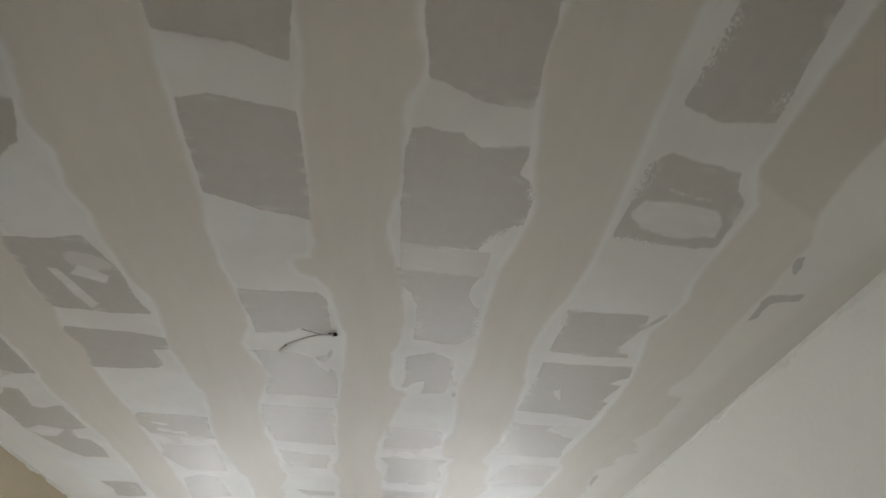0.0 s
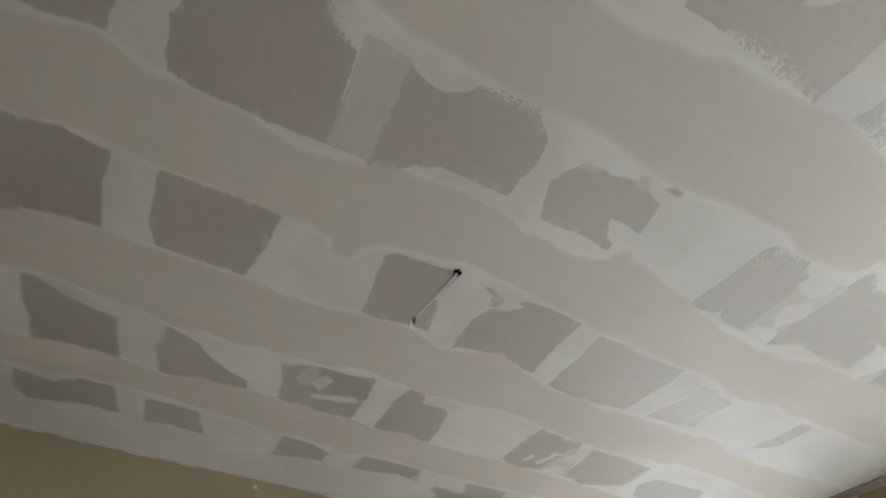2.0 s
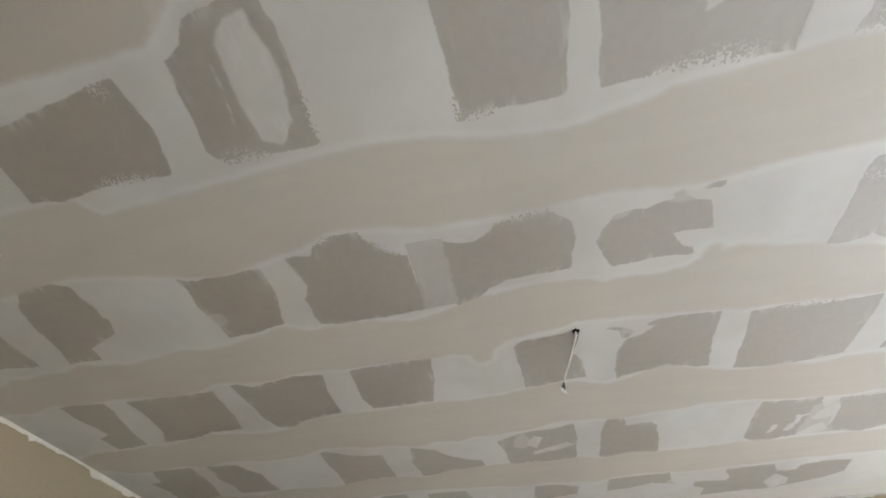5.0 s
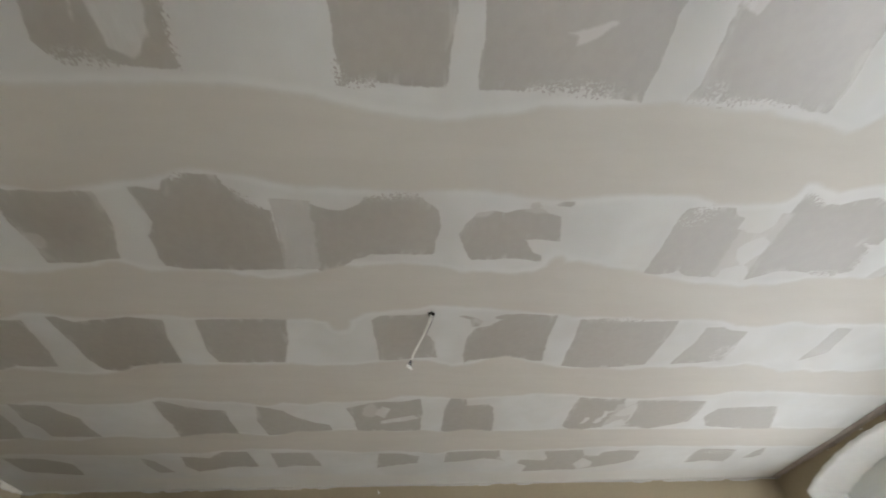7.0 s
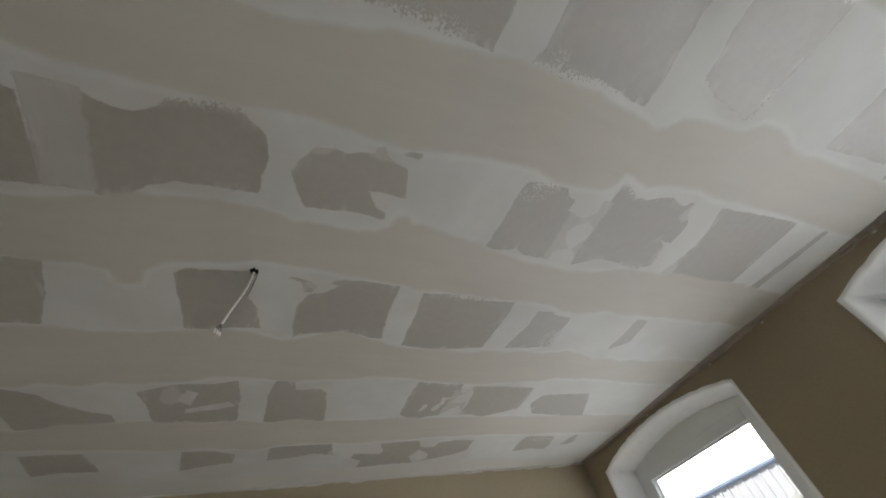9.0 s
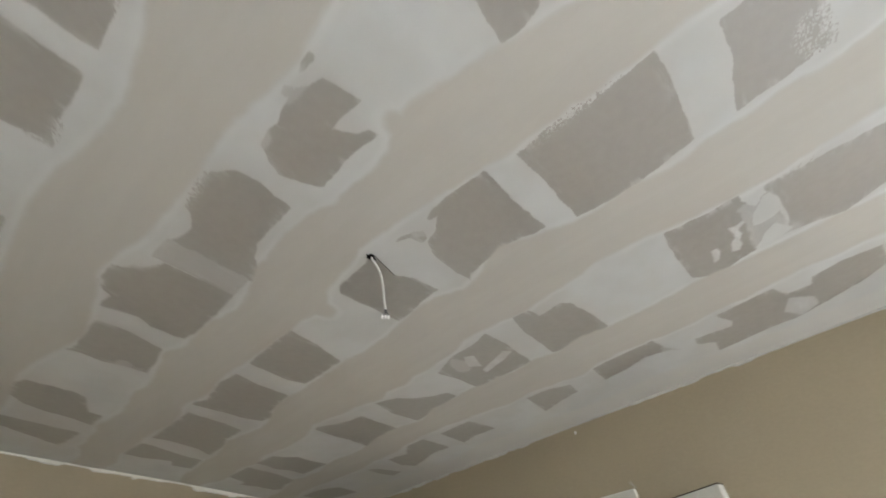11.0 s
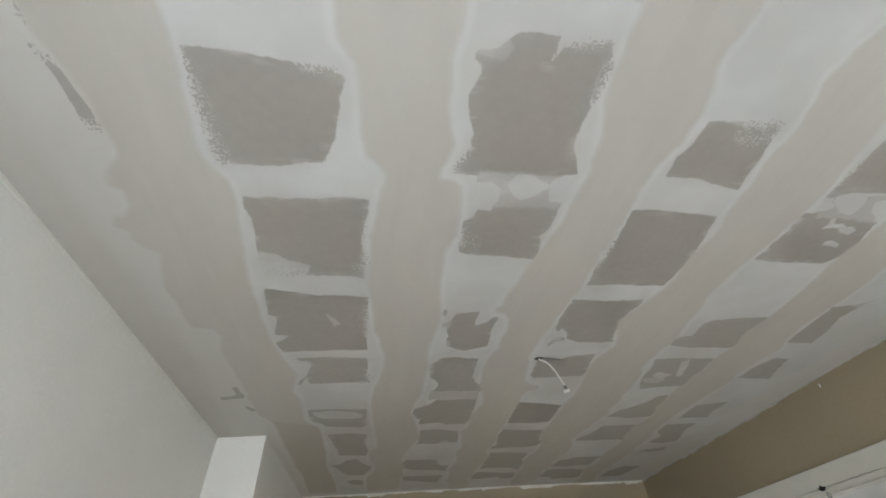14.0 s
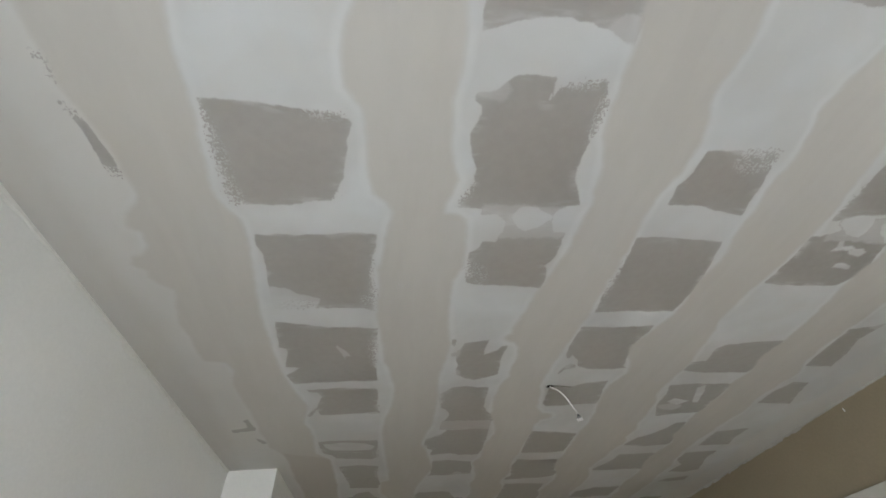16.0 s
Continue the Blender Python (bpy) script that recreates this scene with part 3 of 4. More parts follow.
# the nearer stretches of the first two bands: every turn of their edges, (x, y) after (x, y)
TURNS_1 = ([-1.382, -1.387, -1.38, -1.344, -1.379, -1.315, -1.38, -1.246, -1.365, -1.201, -1.354, -1.164, -1.343, -1.112, -1.341, -1.046, -1.331, -0.974, -1.348, -0.947, -1.386, -0.909, -1.401, -0.87, -1.37, -0.852, -1.37, -0.801, -1.394, -0.768, -1.428, -0.756, -1.443, -0.726, -1.41, -0.704, -1.414, -0.67, -1.395, -0.638, -1.363, -0.613, -1.386, -0.53, -1.405, -0.456, -1.394, -0.375, -1.397, -0.27, -1.39, -0.213, -1.318, -0.201, -1.305, -0.152, -1.33, -0.044, -1.324, 0.05, -1.317, 0.178, -1.309, 0.352],
           [-1.13, -1.409, -1.137, -1.345, -1.139, -1.293, -1.139, -1.241, -1.139, -1.186, -1.146, -1.131, -1.146, -1.073, -1.155, -1.0, -1.136, -0.939, -1.109, -0.903, -1.105, -0.822, -1.117, -0.708, -1.131, -0.577, -1.137, -0.426, -1.136, -0.288, -1.13, -0.128, -1.102, 0.008, -1.068, 0.161, -1.102, 0.332])
TURNS_2 = ([-0.788, -1.439, -0.807, -1.402, -0.819, -1.35, -0.819, -1.283, -0.783, -1.237, -0.775, -1.155, -0.775, -1.079, -0.762, -1.004, -0.721, -0.975, -0.711, -0.951, -0.721, -0.901, -0.733, -0.837, -0.749, -0.719, -0.746, -0.641, -0.756, -0.495, -0.743, -0.396, -0.726, -0.207, -0.703, -0.099, -0.681, 0.019, -0.691, 0.149, -0.723, 0.29, -0.736, 0.483, -0.721, 0.705, -0.691, 1.159],
           [-0.583, -1.457, -0.575, -1.401, -0.573, -1.325, -0.587, -1.263, -0.576, -1.168, -0.558, -1.092, -0.546, -1.059, -0.558, -1.015, -0.57, -0.986, -0.574, -0.952, -0.535, -0.95, -0.51, -0.931, -0.497, -0.847, -0.492, -0.753, -0.514, -0.688, -0.515, -0.619, -0.505, -0.465, -0.483, -0.324, -0.494, -0.205, -0.507, -0.096, -0.493, 0.075, -0.494, 0.364, -0.515, 0.462, -0.531, 0.604, -0.495, 0.723, -0.445, 0.989])
# thin scraped coats: x, y, half length, half width, turn
VEILS = [
    (-0.455, -0.10, .035, .05, 20), (-0.462, -0.27, .025, .05, 0), 
    (-1.06, -0.565, .07, .035, 0), (0.70, 0.232, .06, .035, 10), (0.67, 0.465, .07, .04, 0), (0.03, -0.18, .03, .03, 0),
    (-0.508, -1.30, .045, .03, 20), (-0.253, -1.43, .05, .03, 0), (-0.56, -1.37, .03, .05, 0), (-0.279, 1.085, .03, .03, 0), (-0.203, 1.527, .04, .04, 0), (1.269, -0.461, .04, .03, 0)]
# where the roller ran dry and left speckles
DRY = [
    (-0.774, 1.038, 0.082, 0.018, -86), (-0.766, 0.720, 0.069, 0.026, -80), (-0.831, 0.534, 0.063, 0.024, 4), (-0.507, 0.653, 0.033, 0.018, -99),
    (-0.457, 0.499, 0.071, 0.018, -49), (-0.473, 0.124, 0.078, 0.018, -96), (-0.781, 0.242, 0.036, 0.018, -29), (-0.754, 0.188, 0.044, 0.018, -93),
    (0.223, -1.164, 0.066, 0.049, -4), (-0.243, -1.224, 0.046, 0.018, 92), (-0.452, -0.722, 0.065, 0.037, 47), (-0.780, -0.578, 0.033, 0.035, 62),
    (-1.010, -0.550, 0.063, 0.035, -6), (-1.114, -1.097, 0.129, 0.024, 87), (-0.862, -1.215, 0.056, 0.018, -1), (-0.843, -0.991, 0.021, 0.020, 22),
    (-0.243, -1.255, 0.072, 0.018, 86), (-0.308, -1.321, 0.057, 0.019, -5), (-0.516, -1.020, 0.045, 0.018, -66), (0.020, -0.699, 0.145, 0.018, -95),
    (0.584, -1.094, 0.101, 0.018, -100), (-0.762, -0.654, 0.160, 0.018, 89), (-0.770, -0.269, 0.118, 0.025, 86), (0.014, -1.023, 0.029, 0.024, -43),
    (-1.375, -1.190, .022, .024, 0), (-1.362, -1.030, .022, .024, 0), (-1.386, -1.280, .022, .045, 0), (-1.11, -0.98, .030, .045, 0), (0.01, -0.56, .02, .03, 0), (1.20, -1.70, .03, .10, 0), (-0.96, 0.95, .02, .03, 0)]


def outlines(gx, gy, shapes):
    """Signed distance to the nearest outline, below nought inside."""
    d = np.full(gx.shape, 0.3)
    for poly in shapes:
        x0, y0 = poly.min(0) - 0.12
        x1, y1 = poly.max(0) + 0.12
        sel = np.nonzero((gx > x0) & (gx < x1) & (gy > y0) & (gy < y1))
        px, py = gx[sel], gy[sel]
        e, inside = np.full(px.shape, 9.0), np.zeros(px.shape, bool)
        for (ax, ay), (bx, by) in zip(poly, np.roll(poly, -1, 0)):
            ux, uy = bx - ax, by - ay
            t = np.clip(((px - ax) * ux + (py - ay) * uy) / (ux * ux + uy * uy + 1e-12), 0, 1)
            e = np.minimum(e, np.hypot(px - ax - t * ux, py - ay - t * uy))
            if ay != by:
                inside ^= ((ay > py) != (by > py)) & (px < ux * (py - ay) / uy + ax)
        d[sel] = np.minimum(d[sel], np.where(inside, -e, e))
    return d


def quads(gx, gy, rows):
    d = np.full(gx.shape, 9.0)
    for x0, x1, a0, a1, b0, b1 in rows:
        s = np.clip((gx - x0) / (x1 - x0), -0.2, 1.2)
        e = np.maximum(np.maximum(x0 - gx, gx - x1), np.maximum(a0 + (b0 - a0) * s - gy, gy - a1 - (b1 - a1) * s))
        d = np.minimum(d, e)
    return d


def ellipses(gx, gy, rows):
    d = np.full(gx.shape, 9.0)
    for x, y, a, b, turn in rows:
        c, s = math.cos(radians(turn)), math.sin(radians(turn))
        u, v = ((gx - x) * c + (gy - y) * s) / a, (-(gx - x) * s + (gy - y) * c) / b
        d = np.minimum(d, (np.hypot(u, v) - 1) * min(a, b))
    return d


def build_ceiling():
    step = 0.0075
    xs, ys = np.arange(-1.72, 1.80, step), np.arange(-2.50, 2.42, step)
    gx, gy = np.meshgrid(xs, ys)
    wx = gx + 0.003 * lattice(gx * 14, gy * 14, 1) + 0.002 * lattice(gx * 40, gy * 40, 2)
    wy = gy + 0.003 * lattice(gx * 14, gy * 14, 3) + 0.002 * lattice(gx * 40, gy * 40, 4)
    paper = outlines(wx, wy, PATCHES)
    smears = outlines(wx, wy, TROWEL)
    strips = [(-0.45, -0.2, 0.34, 0.44, 0.34, 0.44), (-0.47, -0.21, -0.99, -0.86, -0.99, -0.88), (0.63, 0.86, -0.99, -0.9, -1.0, -0.9)]
    veil = np.minimum(ellipses(wx, wy, VEILS), quads(wx, wy, strips))
    paper = np.minimum(paper, quads(wx, wy, strips))
    paper = np.maximum(paper, -outlines(wx, wy, DABS))
    coat = np.maximum(np.maximum(-1.30 - wx, wx + 0.98), 0.74 + 0.4 * (wx + 1.1) - wy)
    dry = ellipses(wx, wy, DRY)
    stations = np.arange(-2.2, 2.21, 0.1)
    joint = np.full(gx.shape, 9.0)
    for (left, right), turns in ((BAND_1, TURNS_1), (BAND_2, TURNS_2)):
        sides = []
        for xs_side, side in ((left, turns[0]), (right, turns[1])):
            near = np.array(side).reshape(-1, 2)
            rest = np.stack((xs_side, stations), -1)
            sides.append(np.concatenate((rest[rest[:, 1] < near[:, 1].min() - 0.04], near, rest[rest[:, 1] > near[:, 1].max() + 0.04])))
        joint = np.minimum(joint, outlines(wx, wy, [np.concatenate((sides[0], sides[1][::-1]))]))
    for left, right in (BAND_3, BAND_4, BAND_5):
        jx = wx + 0.010 * lattice(gx * 11, gy * 12, 7) + 0.004 * lattice(gx * 24, gy * 26, 8)
        joint = np.minimum(joint, np.maximum(np.interp(gy, stations, left) - jx, jx - np.interp(gy, stations, right)))
    # round dabs of the same coat beside the bands
    joint = np.minimum(joint, ellipses(wx, wy, [(-0.24, -0.366, .04, .03, 0), (0.055, 0.31, .045, .035, 0)]))
    # the strip by the white wall is skimmed once
    skim = np.maximum(-1.62 - wx, wx - np.interp(gy, np.arange(-2.2, 2.21, 0.1), BAND_1[0]) - 0.03 + 0.02 * lattice(gx * 5, gy * 4, 12))
    skim = np.minimum(skim, 1.47 + 0.03 * lattice(gx * 5, gy * 3, 13) - wx)
    border = wx + 1.475 + 0.03 * lattice(gx * 4, gy * 2.5, 15)
    drop = 0.0008 * (1 / (1 + np.exp(-np.clip(paper / 0.004, -30, 30)))) + 0.0022 * np.clip(-joint / 0.06, 0, 1) + 0.0012 * lattice(gx * 2.2, gy * 2.2, 9)
    z = H - drop
    ny, nx = gx.shape
    co = np.stack((gx, gy, z), -1).reshape(-1, 3)
    i = np.arange(ny * nx).reshape(ny, nx)
    f = np.stack((i[:-1, :-1], i[1:, :-1], i[1:, 1:], i[:-1, 1:]), -1).reshape(-1, 4)
    base = len(co)
    top = [(x, y, zz) for zz in (H + 0.002, H + 0.14) for x, y in ((-1.74, -2.52), (1.82, -2.52), (1.82, 2.44), (-1.74, 2.44))]
    faces = f.tolist() + [[base + k for k in q] for q in ((3, 2, 1, 0), (4, 5, 6, 7), (0, 1, 5, 4), (1, 2, 6, 5), (2, 3, 7, 6), (3, 0, 4, 7))]
    me = bpy.data.meshes.new("ceiling")
    me.from_pydata(co.tolist() + top, [], faces)
    for key, val in (("paper", paper), ("veil", veil), ("joint", joint), ("skim", skim), ("dry", dry), ("coat", coat), ("smear", smears), ("border", border)):
        at = me.attributes.new(key, "FLOAT", "POINT")
        at.data.foreach_set("value", np.concatenate((val.ravel(), np.full(len(top), 9.0))).astype(np.float32))
    me.materials.append(ceiling_material())
    me.polygons.foreach_set("use_smooth", [True] * len(f) + [False] * (len(faces) - len(f)))
    me.update()
    return tagged(new("ceiling", me), "part-filled plasterboard ceiling with taped joints and bare grey patches", "ceiling", kind="structure")


ceiling = build_ceiling()


# ---- walls, floor ----
def structure(name, bm, mat, label, category):
    return tagged(new(name, mesh_from(name, bm, mat)), label, category, kind="structure")


floor = structure("floor", box(bmesh.new(), -1.8, 4.6, -2.7, 2.5, -0.12, 0.0), FLOOR, "worn brown wooden board floor", "floor")
WT = H + 0.001
structure("wall_west", prism(bmesh.new(), [(-1.84, -2.5), (west_x(-2.5), -2.5), (west_x(2.5), 2.5), (-1.84, 2.5)], 0, WT), WHITE_WALL, "smooth white painted wall", "wall")
structure("wall_north", prism(bmesh.new(), [*[(x, north_y(x)) for x in (-1.61, -0.3, 0.5, 1.9)], (1.9, 2.5), (-1.61, 2.5)], 0, WT), TAN, "tan painted wall with a ragged filler line", "wall")
structure("chimney_breast", prism(bmesh.new(), [(-1.60, 0.915), (-1.318, 0.900), (-1.272, 2.305), (-1.60, 2.320)], 0, WT), WHITE_WALL, "white plastered chimney breast in the corner", "wall")

# the tan wall with its doorway
DOOR_Y0, DOOR_Y1, DOOR_Z = 0.12, 1.17, 2.045
bm = bmesh.new()
for a, b, z0, z1 in ((-2.5, DOOR_Y0, 0, WT), (DOOR_Y1, 2.236, 0, WT), (DOOR_Y0, DOOR_Y1, DOOR_Z, WT)):
    prism(bm, [(tan_x(a), a), (tan_x(a) + 0.10, a), (tan_x(b) + 0.10, b), (tan_x(b), b)], z0, z1)
wall_east = structure("wall_east", bm, TAN, "tan painted wall with a double doorway", "wall")

bm = bmesh.new()
streak_way = [(0.008, 2.157), (0.014, 2.168), (0.021, 2.181), (0.030, 2.192)]
tube(bm, [(tan_x(y) - 0.0005, y, z) for y, z in streak_way], 0.0016, 8)
part("filler_streak", bm, EDGE_GREY, wall_east, "short pale streak of filler", smooth=True)

# the window wall: two openings under flat arches
WINDOWS = ((0.845, 0.575), (-0.927, 0.575))
SPRING, RISE, SILL = 2.377, 0.092, 0.92


def arch(u, half):
    """Height of the opening at u from its middle."""
    r = (half * half + RISE * RISE) / (2 * RISE)
    return SPRING + RISE - r + math.sqrt(max(r * r - u * u, 0))


bm = bmesh.new()
cuts = [-1.70]
for c, h in sorted(WINDOWS):
    cuts += [c - h, c + h]
cuts.append(1.75)
for a, b in zip(cuts[0::2], cuts[1::2]):
    prism(bm, [(a, win_y(a)), (a, win_y(a) - 0.36), (b, win_y(b) - 0.36), (b, win_y(b))], 0, WT)
for c, h in WINDOWS:
    a, b = c - h, c + h
    prism(bm, [(a, win_y(a)), (a, win_y(a) - 0.36), (b, win_y(b) - 0.36), (b, win_y(b))], 0, SILL)
    n = 20
    for k in range(n):
        u0, u1 = -h + 2 * h * k / n, -h + 2 * h * (k + 1) / n
        x0, x1 = c + u0, c + u1
        vs = []
        for x, u in ((x0, u0), (x1, u1)):
            for y in (win_y(x), win_y(x) - 0.36):
                vs += [bm.verts.new((x, y, arch(u, h))), bm.verts.new((x, y, WT))]
        a0, a1, b0, b1, c0, c1, d0, d1 = vs
        for q in ((a0, c0, c1, a1), (b0, b1, d1, d0), (a0, b0, d0, c0), (a1, c1, d1, b1)):
            bm.faces.new(q)
structure("wall_south", bm, TAN, "tan painted outer wall with two arched window openings", "wall")


def window(name, c, half, handle):
    base = Vector((c, win_y(c), 0))
    w = thing(name, Matrix.Translation(base) @ Matrix.Rotation(-math.atan(SKEW), 4, "Z"))
    tagged(w, "white plastic window in a deep arched white reveal", "window", kind="structure")
    # lining of the opening, rounded where it meets the wall face
    bm = bmesh.new()
    prof = [(-0.012, 0.004), (0.002, 0.006), (0.010, -0.002), (0.016, -0.014), (0.026, -0.05), (0.038, -0.11), (0.046, -0.18), (0.046, -0.34)]
    path = [(-half, SILL), (-half, 1.3), (-half, 1.8), (-half, SPRING - 0.1)]
    path += [(-half + 2 * half * k / 28, arch(-half + 2 * half * k / 28, half)) for k in range(29)]
    path += [(half, SPRING - 0.1), (half, 1.8), (half, 1.3), (half, SILL)]
    rings = []
    for i, (u, z) in enumerate(path):
        p, q = path[max(i - 1, 0)], path[min(i + 1, len(path) - 1)]
        t = Vector((q[0] - p[0], 0, q[1] - p[1])).normalized()
        nrm = Vector((t.z, 0, -t.x))
        wob = 0.0025 * math.sin(i * 2.3)
        rings.append([bm.verts.new(Vector((u, y, z)) + nrm * (o + wob)) for o, y in prof])
    for a, b in zip(rings, rings[1:]):
        for k in range(len(prof) - 1):
            bm.faces.new((a[k], a[k + 1], b[k + 1], b[k]))
    part("reveal", bm, REVEAL, w, "white plaster window reveal", smooth=True)
    # fixed frame board that fills the arch, with a hole for the sash
    gw, gz0, gz1, y = 0.405, 1.02, 2.25, -0.18
    bm = bmesh.new()
    hw = half - 0.03
    for yy0, yy1 in ((y - 0.06, y),):
        n = 16
        for k in range(n):
            u0, u1 = -hw + 2 * hw * k / n, -hw + 2 * hw * (k + 1) / n
            for z0, za, zb in ((gz1 + 0.05, arch(u0, half) - 0.03, arch(u1, half) - 0.03),):
                q = [bm.verts.new(p) for p in ((u0, yy1, z0), (u1, yy1, z0), (u1, yy1, zb), (u0, yy1, za), (u0, yy0, z0), (u1, yy0, z0), (u1, yy0, zb), (u0, yy0, za))]
                for ix in ((0, 1, 2, 3), (5, 4, 7, 6), (0, 4, 5, 1), (3, 2, 6, 7)):
                    bm.faces.new([q[j] for j in ix])
        box(bm, -hw, -gw - 0.05, yy0, yy1, SILL, gz1 + 0.05)
        box(bm, gw + 0.05, hw, yy0, yy1, SILL, gz1 + 0.05)
        box(bm, -gw - 0.05, gw + 0.05, yy0, yy1, SILL, gz0 - 0.05)
    part("window_frame", bm, PVC, w)
    bm = bmesh.new()
    s = 0.066
    for x0, x1, z0, z1 in ((-gw - s, -gw, gz0 - s, gz1 + s), (gw, gw + s, gz0 - s, gz1 + s), (-gw, gw, gz1, gz1 + s), (-gw, gw, gz0 - s, gz0)):
        box(bm, x0, x1, y - 0.03, y + 0.014, z0, z1, 0.005)
    sash = part("sash", bm, PVC, w)
    bm = bmesh.new()
    for x0, x1, z0, z1 in ((-gw - .001, -gw + .006, gz0, gz1), (gw - .006, gw + .001, gz0, gz1), (-gw + .006, gw - .006, gz1 - .006, gz1 + .001), (-gw + .006, gw - .006, gz0 - .001, gz0 + .006)):
        box(bm, x0, x1, y - 0.028, y - 0.006, z0, z1)
    part("seal", bm, SEAL, sash, "grey rubber glazing seal")
    bm = box(bmesh.new(), -gw, gw, y - 0.024, y - 0.018, gz0, gz1)
    pane = part("pane", bm, GLASS, sash)
    pane.visible_shadow = False
    if handle:
        bm = box(bmesh.new(), gw + 0.019, gw + 0.047, y + 0.014, y + 0.024, 2.04, 2.11, 0.004)
        plate = part("handle_plate", bm, PVC, sash)
        bm = tube(bmesh.new(), [(gw + 0.033, y + 0.022, 2.085), (gw + 0.033, y + 0.05, 2.085)], 0.008)
        box(bm, gw + 0.021, gw + 0.045, y + 0.045, y + 0.060, 1.975, 2.10, 0.006)
        part("handle", bm, CLAMP, plate, "white turn handle")
    bm = box(bmesh.new(), -half + 0.05, half - 0.05, -0.155, 0.03, SILL - 0.001, SILL + 0.028, 0.005)
    part("window_sill", bm, REVEAL, w)
    return w


window("window_1", *WINDOWS[0], False)
window("window_2", *WINDOWS[1], True)


# ragged lines where filler, paint and old plaster meet at the ceiling's edge
def ragged_strip(name, a, b, inward, height, mat, label, seed, lift=0.003, thick=0.004, follow=None):
    a, b = Vector((*a, 0)), Vector((*b, 0))
    n = int((b - a).length / 0.02)
    rnd = random.Random(seed)
    side = Vector((*inward, 0)).normalized()
    bm, last, h = bmesh.new(), None, height
    for k in range(n + 1):
        p = a + (b - a) * k / n
        if follow:
            p.y = follow(p.x)
        p += side * lift
        if rnd.random() < 0.25:
            h = height * rnd.uniform(0.45, 1.6)
        hh = h * rnd.uniform(0.85, 1.15)
        cur = [bm.verts.new(p + Vector((0, 0, H - 0.0005))), bm.verts.new(p + Vector((0, 0, H - hh))),
               bm.verts.new(p + side * thick + Vector((0, 0, H - hh * 0.8))), bm.verts.new(p + side * thick + Vector((0, 0, H - 0.0005)))]
        if last:
            for i in range(3):
                bm.faces.new((last[i], cur[i], cur[i + 1], last[i + 1]))
        last = cur
    return structure(name, bm, mat, label, "trim")


ragged_strip("trim_north", (-1.27, north_y(-1.27)), (1.68, north_y(1.68)), (0, -1), 0.018, FILLER_EDGE, "ragged cream filler edge along the ceiling", 3, follow=north_y)
ragged_strip("trim_east", (tan_x(-2.36), -2.36), (tan_x(2.23), 2.23), (-1, 0), 0.012, EDGE_GREY, "thin ragged filler edge along the ceiling", 5, thick=0.003)
WALL_EDGE = material("pale_wall_top_edge", (0.70, 0.69, 0.64), 0.8, vary=0.06, grain=40, bump=0.4)
ragged_strip("trim_west", (west_x(-2.14), -2.14), (west_x(0.905), 0.905), (1, 0), 0.020, WALL_EDGE, "pale filler edge along the white wall's top", 11, lift=0.002, thick=0.004)


def cove(x0, x1):
    """Rough fillet of old plaster that closes the gap between ceiling and window wall."""
    bm, last, rnd = bmesh.new(), None, random.Random(8)
    n = int((x1 - x0) / 0.02)
    for k in range(n + 1):
        x = x0 + (x1 - x0) * k / n
        w = 0.038 + 0.006 * math.sin(x * 3.1) + rnd.uniform(-0.002, 0.002)
        h = 0.016 + 0.004 * math.sin(x * 7.7) + rnd.uniform(-0.004, 0.004)
        cur = [bm.verts.new((x, win_y(x) + o, H - d)) for o, d in ((w, 0.0005), (w - 0.002, 0.004), (w * 0.55, 0.0045), (w * 0.25, 0.007), (0.006, h * 0.8), (0.003, h), (0.0005, h))]
        if last:
            for i in range(6):
                bm.faces.new((last[i], cur[i], cur[i + 1], last[i + 1]))
        last = cur
    return structure("trim_south", bm, DUSTY, "rough taupe plaster fillet along the ceiling edge", "trim")


fillet = cove(-1.655, 1.61)


def crumbs():
    """Bits of filler that stick out under the fillet."""
    rnd = random.Random(21)
    for x in (-1.21, -1.02, -0.985, -0.62, -0.05, 0.31, 0.86, 1.12):
        bm = bmesh.new()
        bmesh.ops.create_icosphere(bm, subdivisions=1, radius=1.0)
        size = rnd.uniform(0.003, 0.006)
        for v in bm.verts:
            v.co = v.co * size * rnd.uniform(0.7, 1.2)
            v.co.x *= 1.6
            v.co += Vector((x, win_y(x) + 0.002, H - rnd.uniform(0.022, 0.024)))
        part("filler_crumb", bm, FILLER_EDGE, fillet)


crumbs()


